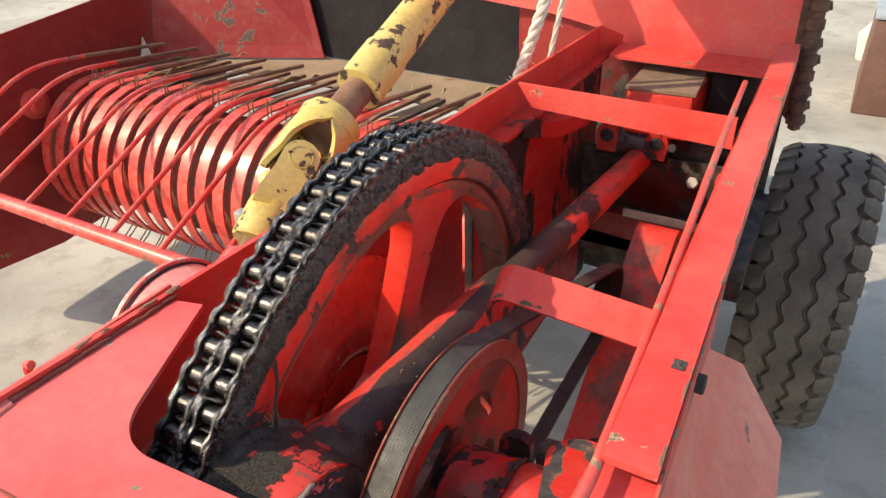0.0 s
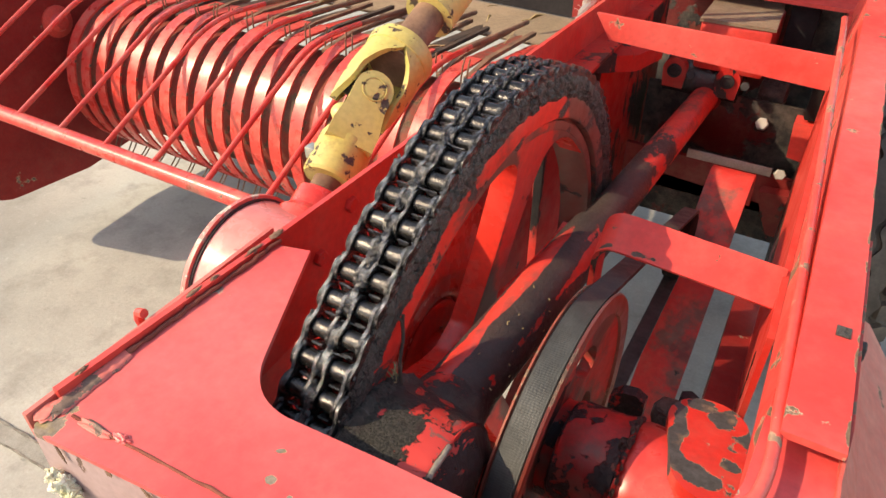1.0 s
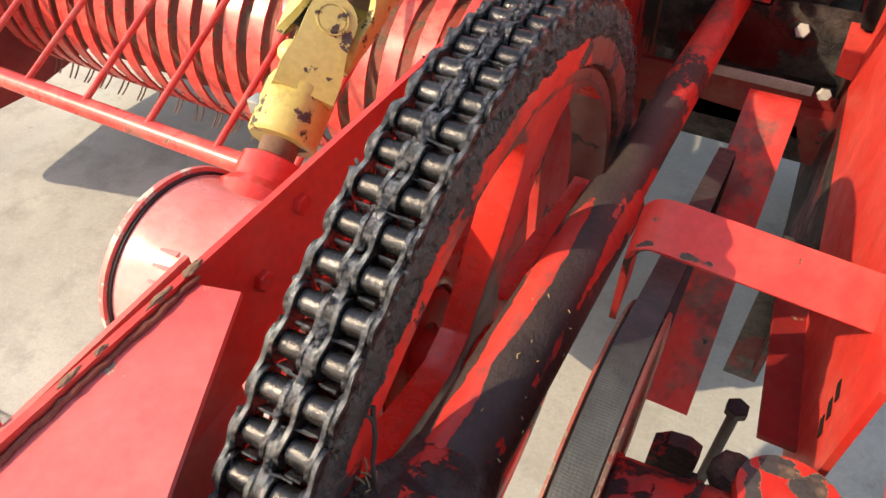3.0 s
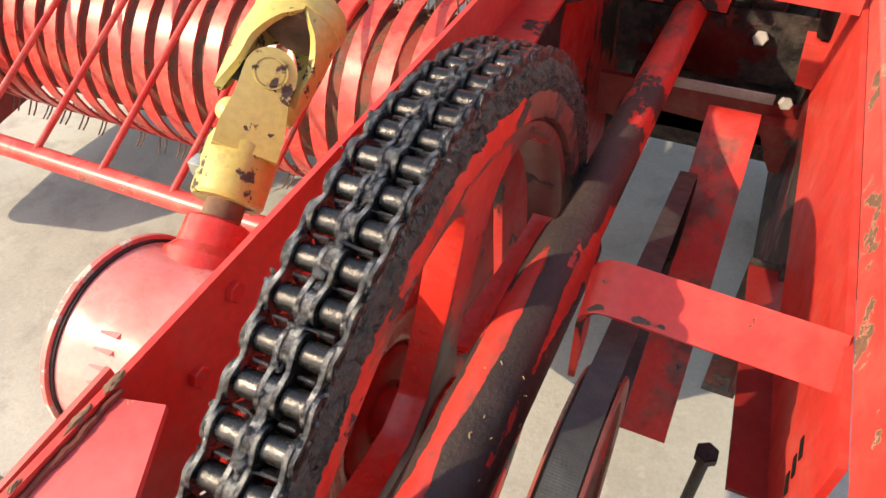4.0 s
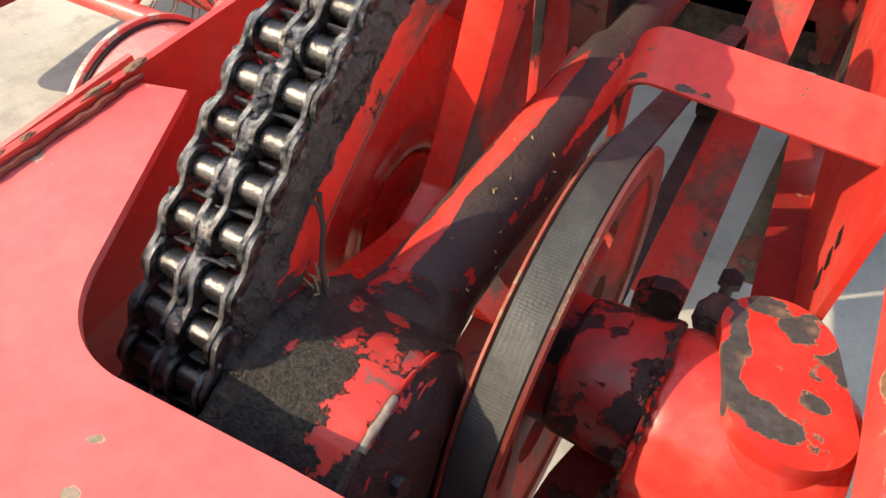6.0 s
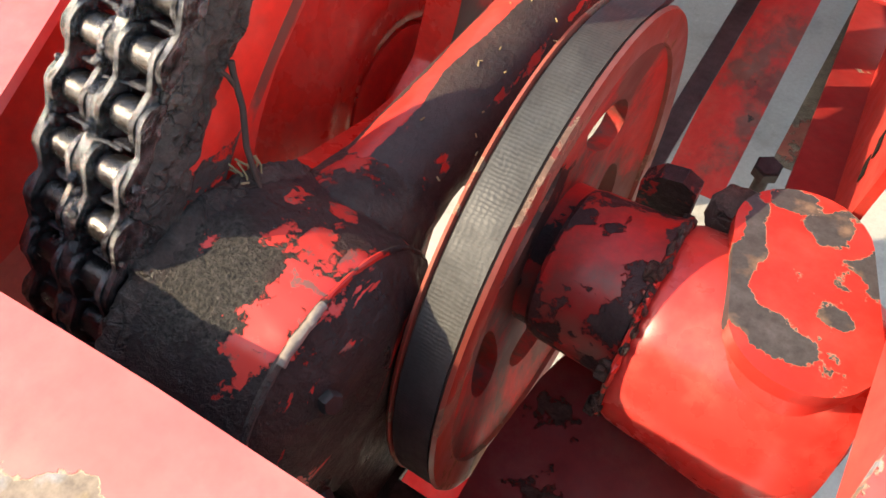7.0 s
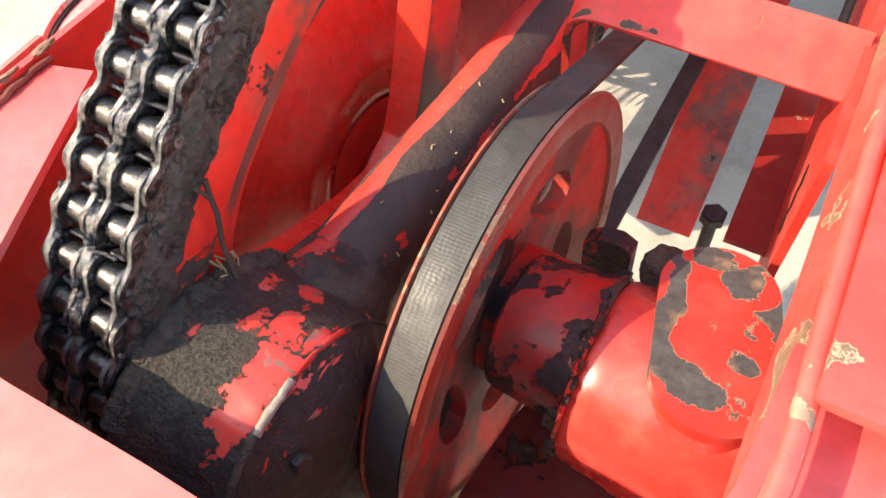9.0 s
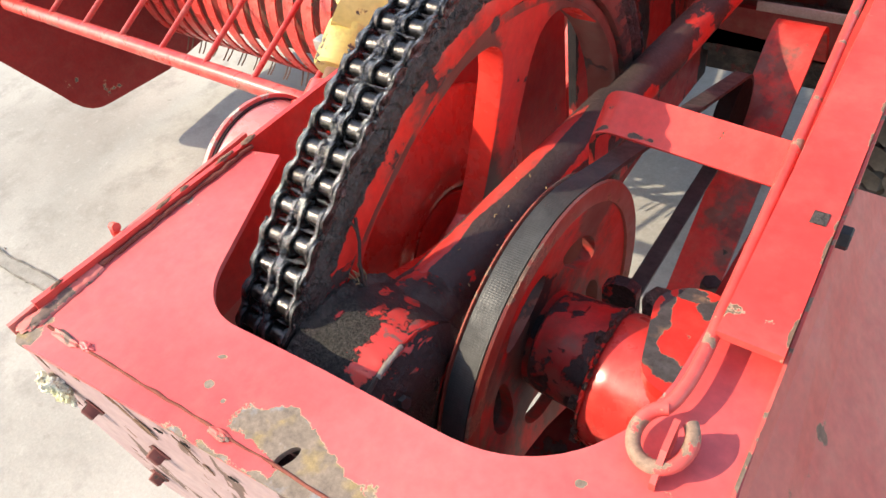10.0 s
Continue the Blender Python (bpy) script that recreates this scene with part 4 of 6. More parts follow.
# ---- wheel with tyre ----
def build_tyre():
    C, R, W = Vector((0.047, 1.940, 0.362)), 0.362, 0.226
    th = thing("road_wheel", (C.x, C.y, 0), "dusty black farm tyre with wavy ribbed tread", "wheel")
    bm = bmesh.new()
    h = W / 2
    prof = [(-h * 0.80, 0.20), (-h * 0.98, 0.25), (-h, 0.30), (-h * 0.97, R - 0.046), (-h * 0.84, R - 0.024), (0, R - 0.009), (h * 0.84, R - 0.024), (h * 0.97, R - 0.046), (h, 0.30), (h * 0.98, 0.25), (h * 0.80, 0.20)]
    lathe(bm, C, (1, 0, 0), prof, 96, True)
    tyre = part("tyre", bm, M_TYRE, th, "worn black rubber tyre")
    seg = 288
    waves = 36

    def rib(x0, x1, ph0, ph1, amp0, amp1, top):
        bm = bmesh.new()
        rows = []
        for k in range(seg):
            a = 2 * math.pi * k / seg
            w = waves * a
            xa, xb = x0 + amp0 * math.sin(w + ph0), x1 + amp1 * math.sin(w + ph1)
            ring = []
            for x, r in ((xa, top - 0.014), (xa + 0.002, top), (xb - 0.002, top), (xb, top - 0.014)):
                rr = r - 0.013 * (x / (h * 0.8)) ** 2
                ring.append(bm.verts.new(C + Vector((x, rr * math.cos(a), rr * math.sin(a)))))
            rows.append(ring)
        for k in range(seg):
            p, q = rows[k], rows[(k + 1) % seg]
            for i in range(3):
                bm.faces.new((p[i], q[i], q[i + 1], p[i + 1]))
        part("tread_rib", bm, M_TYRE, tyre)

    b = [-0.076, -0.026, 0.026, 0.076]
    for i in range(3):
        rib(b[i] + 0.0036, b[i + 1] - 0.0036, 0.0, 0.0, 0.0064, 0.0064, R)
    lug = bmesh.new()
    slab(lug, [Vector(p) for p in ((-0.020, -0.022, 0.002), (-0.020, 0.022, 0.002), (0.002, 0.027, 0.006), (0.021, 0.019, 0.004), (0.021, -0.019, 0.004), (0.002, -0.027, 0.006))], (0, 0, -0.020))
    lug = finish(lug, "lug", M_TYRE, 0.004, 3)
    for side in (-1, 1):
        for k in range(36):
            a = 2 * math.pi * (k + 0.5 * (side > 0)) / 36
            ob = part("shoulder_lug", lug, None, tyre)
            tilt = Matrix.Rotation(side * radians(27), 4, "Y") @ Matrix.Rotation(radians(90 + 90 * side), 4, "Z")
            ob.matrix_basis = Matrix.Translation(C) @ Matrix.Rotation(a, 4, "X") @ Matrix.Translation((side * 0.0950, 0, R - 0.0190)) @ tilt
    bm = bmesh.new()
    lathe(bm, C, (1, 0, 0), [(-0.09, 0.205), (-0.10, 0.19), (-0.05, 0.17), (-0.03, 0.06), (0.03, 0.06), (0.05, 0.17), (0.10, 0.19), (0.09, 0.205)], 48)
    part("rim", bm, M_RED, th, "red steel rim")
    bm = bmesh.new()
    rod(bm, (-0.45, C.y, C.z), (0.04, C.y, C.z), 0.035)
    part("axle", bm, M_INNER, th)


build_tyre()

# ---- sprocket wheel and chain ----
WC = Vector((0, 0.765, 0.785))
PITCH = 0.0246
XO, XI = -0.395, -0.3665
# pitch line of the chain round the wheel: it stands off a little where it runs down to the front
ANG = (-40, 30, 60, 82, 92, 106, 118, 126, 134, 141, 149, 160, 200, 260, 320)
RAD = (0.312, 0.314, 0.317, 0.322, 0.327, 0.333, 0.339, 0.344, 0.353, 0.362, 0.3745, 0.388, 0.37, 0.33, 0.312)


def pitch_r(deg):
    w = [np.interp((deg + k + 40) % 360 - 40, ANG, RAD) for k in (-6, -3, 0, 3, 6)]
    return float(sum(w) / 5)


def on_wheel(x, r, deg):
    return Vector((x, WC.y + r * math.cos(radians(deg)), WC.z + r * math.sin(radians(deg))))


def wheel_ring(profile, seg=180):
    """A ring round the wheel whose (x, inset) profile hangs below the pitch line."""
    bm = bmesh.new()
    rows = []
    for k in range(seg):
        a = 360.0 * k / seg
        rows.append([bm.verts.new(on_wheel(x, (pitch_r(a) if s >= 0 else 0) - s if s >= 0 else -s, a)) for x, s in profile])
    n = len(profile)
    for k in range(seg):
        p, q = rows[k], rows[(k + 1) % seg]
        for i in range(n):
            bm.faces.new((p[i], p[(i + 1) % n], q[(i + 1) % n], q[i]))
    return bm


def chain_points():
    """Roller places, one pitch apart, from behind the wheel over the top to the front."""
    pts = []
    a = 160.0
    while a > -14:
        p = on_wheel(0, pitch_r(a), a)
        pts.append((p, a))
        b = a - 1.0
        while (on_wheel(0, pitch_r(b), b) - p).length < PITCH:
            b -= 0.05
        a = b
    return pts[::-1]


# the wheel's true axle: the rim's circle, the spokes and the dished disc all turn on it
HUB = Vector((0, 0.735, 0.733))
SPOKE_AT = 76.5


def on_hub(x, r, deg):
    return Vector((x, HUB.y + r * math.cos(radians(deg)), HUB.z + r * math.sin(radians(deg))))


def web_front(r):
    """The cast arms lie back towards the hub."""
    return float(np.interp(r, (0.05, 0.10, 0.31, 0.33), (-0.390, -0.388, -0.3595, -0.3600)))


def spoke_web():
    """Five cast arms between hub and rim: greasy in front, clean red on the walls of the windows."""
    bm = bmesh.new()

    def window(c, grow):
        out = []
        r0, r1 = 0.086 - grow, 0.310 + grow
        for k in range(64):
            q = 2 * math.pi * k / 64
            su, sv = (math.copysign(abs(f(q)) ** 0.30, f(q)) for f in (math.cos, math.sin))
            r = (r0 + r1) / 2 + (r1 - r0) / 2 * su
            arm = float(np.interp(r, (0.08, 0.12, 0.20, 0.25, 0.285, 0.31), (0.030, 0.0265, 0.0250, 0.0275, 0.034, 0.044))) - grow
            out.append((r, c + (36 - math.degrees(math.asin(arm / r))) * sv))
        return out

    loops = [[(0.324, 4 * k) for k in range(90)], [(0.040, 9 * k) for k in range(40)]]
    wins = [tuple(window(SPOKE_AT + 36 + 72 * k, g) for g in (0.004, 0.0012, 0.0)) for k in range(5)]
    edges, walls = [], []
    for lp in loops + [w[0] for w in wins]:
        vs = [bm.verts.new(on_hub(web_front(r), r, a)) for r, a in lp]
        edges += [bm.edges.new((vs[k], vs[(k + 1) % len(vs)])) for k in range(len(vs))]
        walls.append(vs)
    bmesh.ops.triangle_fill(bm, use_beauty=True, use_dissolve=False, edges=edges)
    for vs, w in zip(walls[2:], wins):
        rows = [vs] + [[bm.verts.new(on_hub(web_front(r) - dx, r, a)) for r, a in lp] for lp, dx in ((w[1], 0.0012), (w[2], 0.004), (w[2], 0.030))]
        for i, (p, q) in enumerate(zip(rows, rows[1:])):
            for k in range(len(p)):
                f = bm.faces.new((p[k], p[(k + 1) % len(p)], q[(k + 1) % len(p)], q[k]))
                f.material_index = 1 if i else 0
    return bm


def build_sprocket():
    th = thing("sprocket_wheel", (-0.39, HUB.y, HUB.z - 0.38), "large red spoked sprocket wheel caked with black grease", "sprocket")
    part("rim", wheel_ring([(-0.402, 0.047), (-0.402, 0.015), (-0.3560, 0.015), (-0.3525, 0.020), (-0.3515, 0.028), (-0.3512, 0.043), (-0.3525, 0.0462), (-0.3555, 0.047)]), M_RIM, th, "greasy red rim")
    part("rim_band", wheel_ring([(-0.400, 0.064), (-0.400, 0.0465), (-0.3625, 0.0465), (-0.3625, 0.0495), (-0.3582, 0.0510), (-0.3578, 0.0560), (-0.3590, 0.0615), (-0.3640, 0.064)]), M_BAND, th, "brown greased inner rim band")
    bm = bmesh.new()
    rows = []
    seg, across = 1000, 16
    for k in range(seg):
        a = -20 + 190.0 * k / (seg - 1)
        r = pitch_r(a)
        arc_len = a * 0.0058
        q = [noise.noise(Vector((arc_len * f, s, 0))) for f, s in ((45, 1), (18, 5), (110, 9), (60, 13))]
        lo = 0.0265 + 0.003 * q[0] + 0.005 * q[1] + 0.0020 * q[2]
        hi = -0.003 + 0.003 * q[3] + 0.002 * q[2]
        row = []
        for i in range(across + 1):
            f = i / across
            inset = lo + (hi - lo) * f
            dome = min(1.0, 4.0 * f, 3.0 * (1 - f) + 0.15) ** 0.6
            w = Vector((arc_len * 95, inset * 150, 0))
            crack = max(0.0, 0.13 - abs(noise.noise(w * 0.45 + Vector((7, 3, 0))))) / 0.13
            pit = max(0.0, noise.noise(w * 1.9 + Vector((1, 8, 2))) - 0.18)
            lump = 0.0019 * noise.noise(w * 0.8) + 0.0013 * noise.noise(w * 2.6) + 0.0006 * noise.noise(w * 6) - 0.0034 * crack ** 1.5 - 0.005 * pit
            row.append(bm.verts.new(on_wheel(-0.3552 + (0.0064 + lump) * dome, r - inset, a)))
        row.append(bm.verts.new(on_wheel(-0.3575, r - hi - 0.001, a)))
        rows.append(row)
    for p, q in zip(rows, rows[1:]):
        for i in range(across + 1):
            bm.faces.new((p[i], p[i + 1], q[i + 1], q[i]))
    part("grease_band", bm, M_GREASE, th, "lumpy black grease along the rim")
    d = (1, 0, 0)
    bm = bmesh.new()
    lathe(bm, (0, HUB.y, HUB.z), d, [(-0.43, 0.030), (-0.400, 0.030), (-0.398, 0.060), (-0.386, 0.060), (-0.384, 0.056), (-0.384, 0.03)], 48)
    part("hub", bm, M_WEB, th, "red hub boss")
    bm = bmesh.new()
    prof = [(-0.474, 0.205), (-0.468, 0.205), (-0.4655, 0.201), (-0.4525, 0.140), (-0.4488, 0.128), (-0.4470, 0.121), (-0.4478, 0.113), (-0.4505, 0.104), (-0.4515, 0.090), (-0.4525, 0.0805), (-0.4545, 0.0785), (-0.4620, 0.0775), (-0.4700, 0.0775), (-0.474, 0.0775)]
    lathe(bm, (0, HUB.y, HUB.z), d, prof, 128, True)
    part("dished_disc", bm, M_WEB, th, "smooth red dished disc behind the arms", smooth=40.0)
    bm = bmesh.new()
    lathe(bm, (0, HUB.y, HUB.z), d, [(-0.478, 0.090), (-0.4635, 0.090), (-0.4630, 0.073), (-0.4550, 0.0725), (-0.4532, 0.069), (-0.4525, 0.060), (-0.4525, 0.036), (-0.4560, 0.034), (-0.4560, 0.028), (-0.42, 0.028)], 64)
    part("hub_flange", bm, M_HUBFACE, th, "grimy dark red hub flange")
    part("spoke_web", spoke_web(), M_WHEEL, th, "five cast arms smeared with brown grease", smooth=28.0).data.materials.append(M_WEB)
    tooth = bmesh.new()
    slab(tooth, [Vector((-0.0050, -0.0070, -0.016)), Vector((-0.0050, -0.0007, 0.0042)), Vector((-0.0050, 0.0007, 0.0042)), Vector((-0.0050, 0.0070, -0.016))], (0.010, 0, 0))
    tooth = finish(tooth, "tooth", M_WET, 0.0004, 1)
    pts = chain_points()
    for x in (XO, XI):
        for (p, a), (q, b) in zip(pts, pts[1:]):
            m = (p + q) / 2
            ob = part("tooth", tooth, None, th)
            ob.matrix_basis = Matrix.Translation((x, m.y, m.z)) @ Matrix.Rotation(math.atan2(q.z - p.z, q.y - p.y) - math.pi, 4, "X")


def build_chain():
    pts = [p for p, a in chain_points()]
    th = thing("roller_chain", (-0.381, 0.45, 0.95), "double row roller chain wet with black oil", "chain")
    bm = bmesh.new()
    lathe(bm, (-0.0078, 0, 0), (1, 0, 0), [(0, 0.0066), (0.0008, 0.0080), (0.0148, 0.0080), (0.0156, 0.0066)], 18)
    roller = finish(bm, "roller", M_ROLL)
    bm = bmesh.new()
    lathe(bm, (-0.0305, 0, 0), (1, 0, 0), [(0, 0.0030), (0.001, 0.0042), (0.058, 0.0042), (0.059, 0.0030)], 10)
    pin = finish(bm, "pin", M_LINK)

    def plate(thick, h):
        bm = bmesh.new()
        o = []
        for k in range(9):
            a = math.pi / 2 + math.pi * k / 8
            o.append(Vector((0, -PITCH / 2 + h * math.cos(a), h * math.sin(a))))
        o.append(Vector((0, 0, -h * 0.68)))
        for k in range(9):
            a = -math.pi / 2 + math.pi * k / 8
            o.append(Vector((0, PITCH / 2 + h * math.cos(a), h * math.sin(a))))
        o.append(Vector((0, 0, h * 0.68)))
        slab(bm, o, (thick, 0, 0))
        return finish(bm, "link_plate", M_LINK, 0.0007, 1)

    outer, innerp = plate(0.0030, 0.0110), plate(0.0030, 0.0117)
    rng = random.Random(3)
    for i, p in enumerate(pts):
        for x in (XO, XI):
            ob = part("roller", roller, None, th)
            ob.matrix_basis = Matrix.Translation((x, p.y, p.z)) @ Matrix.Rotation(rng.uniform(0, 6), 4, "X")
        ob = part("pin", pin, None, th)
        ob.matrix_basis = Matrix.Translation(((XO + XI) / 2, p.y, p.z))
        if i + 1 < len(pts):
            q = pts[i + 1]
            m = (p + q) / 2
            ang = math.atan2(q.z - p.z, q.y - p.y)
            wide = i % 2
            for x in (XO, XI):
                o = 0.0112 if wide else 0.0080
                for xx in (x - o - 0.003, x + o):
                    ob = part("link_plate", outer if wide else innerp, None, th)
                    ob.matrix_basis = Matrix.Translation((xx, m.y, m.z)) @ Matrix.Rotation(ang, 4, "X") @ Matrix.Rotation(rng.uniform(-0.02, 0.02), 4, "Z")


build_sprocket()
build_chain()


def build_grease_clumps():
    """Wet lumps and strings of grease sitting on the plates between the rollers."""
    rng = random.Random(17)
    pts = [p for p, a in chain_points()]
    bm = bmesh.new()
    for p, q in zip(pts, pts[1:]):
        for x, many in ((-0.3809, 7), (-0.4075, 4), (-0.3540, 6)):
            for k in range(many):
                f = rng.random()
                c = p.lerp(q, f)
                out = Vector((0, c.y - WC.y, c.z - WC.z)).normalized()
                c = Vector((x + rng.gauss(0, 0.0022), c.y, c.z)) + out * (rng.uniform(0.005, 0.011) if many == 7 else rng.uniform(0.002, 0.009))
                g = bmesh.ops.create_icosphere(bm, subdivisions=1, radius=rng.uniform(0.0010, 0.0028 if many == 7 else 0.0020))["verts"]
                st = Vector((rng.uniform(0.6, 1.4), rng.uniform(0.7, 1.8), rng.uniform(0.7, 1.8)))
                for v in g:
                    w = Vector((v.co.x * st.x, v.co.y * st.y, v.co.z * st.z))
                    v.co = c + w * (1 + 0.5 * noise.noise(w * 500 + c * 90))
        if rng.random() < 0.8:
            m = p.lerp(q, 0.5)
            out = Vector((0, m.y - WC.y, m.z - WC.z)).normalized()
            a = Vector((-0.3809, m.y, m.z)) + out * 0.009
            b = Vector((rng.choice((XO, XI)) + rng.uniform(-0.006, 0.006), m.y, m.z)) + out * rng.uniform(0.001, 0.006)
            sweep(bm, [a, a.lerp(b, 0.5) - out * 0.002, b], rng.uniform(0.0005, 0.0011), 5)
    tagged(new("grease_clumps", finish(bm, "grease_clumps", M_WET)), "wet black grease lumps clinging to the chain", "grease", "", "stuff")


build_grease_clumps()


# ---- drive shaft ----
SH0, SH1 = Vector((-0.325, 0.49, 0.897)), Vector((-0.3208, 1.645, 0.770))


def build_shaft():
    th = thing("drive_shaft", SH0, "long red drive shaft smeared with black grease", "drive shaft")
    d = SH1 - SH0
    L = d.length
    bm = bmesh.new()
    lathe(bm, SH0, d, [(0, 0.033), (0.43, 0.033), (0.445, 0.032), (0.45, 0.026)], 40)
    part("sleeve", bm, M_SHAFT, th, "greasy outer sleeve")
    bm = bmesh.new()
    lathe(bm, SH0 + d.normalized() * 0.44, d, [(0, 0.0262), (L - 0.475, 0.0262), (L - 0.47, 0.029), (L - 0.44, 0.029)], 36)
    part("tube", bm, M_SHAFT, th)
    e = SH1
    bm = bmesh.new()
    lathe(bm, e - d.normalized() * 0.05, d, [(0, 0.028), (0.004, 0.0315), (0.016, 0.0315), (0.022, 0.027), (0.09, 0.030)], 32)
    part("flange", bm, M_DIMRED, th, "red collar painted dark for shade")
    # yoke ears either side, with clamp bolts and grimy bearing caps
    for s, dx, dz in ((-1, 0.067, 0.052), (1, 0.037, 0.050)):
        c = e + Vector((s * dx, -0.068, dz))
        bm = bmesh.new()
        o = [(-0.020, -0.030), (0.020, -0.030)] + [(0.024 * math.cos(q), 0.006 + 0.026 * math.sin(q)) for q in (math.pi * k / 10 for k in range(11))]
        slab(bm, [c + Vector((u, 0, w)) for u, w in o], (0, 0.042, 0))
        ear = part("yoke_ear", bm, M_INWALL, th, "grimy red yoke ear", 0.005, 3)
        bm = bmesh.new()
        lathe(bm, c + Vector((0, -0.001, 0.006)), (0, -1, 0), [(0, 0.014), (0.004, 0.014), (0.005, 0.010), (0.002, 0.009), (0.002, 0.001)], 24)
        part("bearing_cap", bm, M_BLACK, ear, "black greasy bearing cap")
        bm = bmesh.new()
        q = e + Vector((s * dx + 0.034, -0.070, dz + 0.004))
        hexbolt(bm, q, (0.1, -1, 0.35), 0.0095, 0.014, 0.03, 0.006)
        part("bolt", bm, M_BLACK, th, "oily clamp bolt")
    bm = bmesh.new()
    lathe(bm, e + Vector((-0.095, -0.022, 0.038)), (1, 0, 0), [(0, 0.010), (0.006, 0.040), (0.155, 0.040), (0.161, 0.010)], 28)
    crust(bm, 0.003)
    part("joint_body", bm, M_WET, th, "black greasy joint body")
    for x, w, z in ((0.118, 0.028, 0.018),):
        bm = bmesh.new()
        lathe(bm, e + Vector((x - w, 0.012, z)), (1, 0, 0), [(0, 0.012), (0.004, 0.027), (2 * w - 0.004, 0.027), (2 * w, 0.012)], 24)
        crust(bm, 0.003)
        part("bearing_block", bm, M_GREASE, th, "caked black bearing block")


build_shaft()


# ---- front bevel housing (the greasy dome at the shaft's front end) ----
def build_dome():
    th = thing("shaft_housing", (-0.315, 0.46, 0.79), "round red shaft housing thick with dried black grease", "gear housing")
    C = (0, 0.460, 0.885)
    rings = [(-0.3535, 0.060), (-0.3525, 0.0800), (-0.3490, 0.0848), (-0.3450, 0.0856), (-0.3410, 0.0850)]
    rings += [(-0.336 + 0.0055 * k, 0.0842 - 0.00082 * k) for k in range(11)]
    rings += [(-0.2762, 0.0745), (-0.2735, 0.0725), (-0.2690, 0.0680), (-0.2640, 0.0620), (-0.2600, 0.0560), (-0.2575, 0.0500), (-0.2570, 0.02)]
    bm = bmesh.new()
    lathe(bm, C, (1, 0, 0), rings, 180)
    crust(bm, 0.0024)
    body = part("body", bm, dome_paint("crusted_housing_paint", C), th)
    bm = bmesh.new()
    lathe(bm, C, (1, 0, 0), [(-0.2785, 0.068), (-0.2776, 0.0757), (-0.2762, 0.0761), (-0.2750, 0.0752), (-0.2742, 0.068)], 160, True)
    crust(bm, 0.0016)
    part("ridge", bm, M_RIDGE, body, "worn edge band")
    bm = bmesh.new()
    on = lambda r, a, x: Vector((x, C[1] + r * math.cos(radians(a)), C[2] + r * math.sin(radians(a))))
    sweep(bm, [on(0.0750 + 0.0006 * noise.noise(Vector((a * 0.4, 0, 0))), a, -0.2752 + 0.0008 * noise.noise(Vector((a * 0.3, 5, 0)))) for a in range(84, 108)], 0.0021, 10)
    crust(bm, 0.0012)
    part("scraped_edge", bm, M_BARE, body, "bare scraped metal along the edge")
    # crust of thick grease along the end beside the wheel
    bm = bmesh.new()
    rows = []
    for k in range(90):
        a = 20 + 110 * k / 89
        w = 0.6 + 0.8 * max(0.0, noise.noise(Vector((a * 0.12, 2, 0))))
        rows.append([bm.verts.new(on(r + 0.002 * noise.noise(Vector((a * 0.5, r * 900, x * 400))), a, x)) for x, r in ((-0.352, 0.083), (-0.3515, 0.0855 + 0.003 * w), (-0.348, 0.0862 + 0.0036 * w), (-0.343, 0.0858 + 0.002 * w), (-0.338, 0.0838))])
    for p, q in zip(rows, rows[1:]):
        for i in range(4):
            bm.faces.new((p[i], p[i + 1], q[i + 1], q[i]))
    part("grease_lip", bm, M_GREASE, body, "flaky lip of dried grease")
    bm = bmesh.new()
    lathe(bm, (-0.325, 0.475, 0.8955), SH1 - SH0, [(0.0, 0.048), (0.02, 0.0475), (0.036, 0.0465), (0.048, 0.0445), (0.058, 0.0420), (0.068, 0.0395), (0.078, 0.0370), (0.088, 0.0350), (0.10, 0.0335), (0.115, 0.0320)], 80)
    crust(bm, 0.003)
    part("snout", bm, M_HUB, th, "greasy snout round the shaft")
    for a in (112, 20, 200, 290):
        bm = bmesh.new()
        hexbolt(bm, on(0.052, a, -0.2605), (1, 0.5 * math.cos(radians(a)), 0.5 * math.sin(radians(a))), 0.0055, 0.007)
        part("bolt", bm, M_BLACK, th)
    bm = bmesh.new()
    slab(bm, [(-0.345, 0.43, 0.84), (-0.268, 0.43, 0.84), (-0.268, 0.42, 0.70), (-0.345, 0.42, 0.70)], (0, 0.08, 0))
    part("pedestal", bm, M_DIMMED, th, "pedestal painted dark for shade", 0.004)


build_dome()

# ---- belt pulley, belt ----
PC, PR = Vector((0, 0.618, 0.812)), 0.160


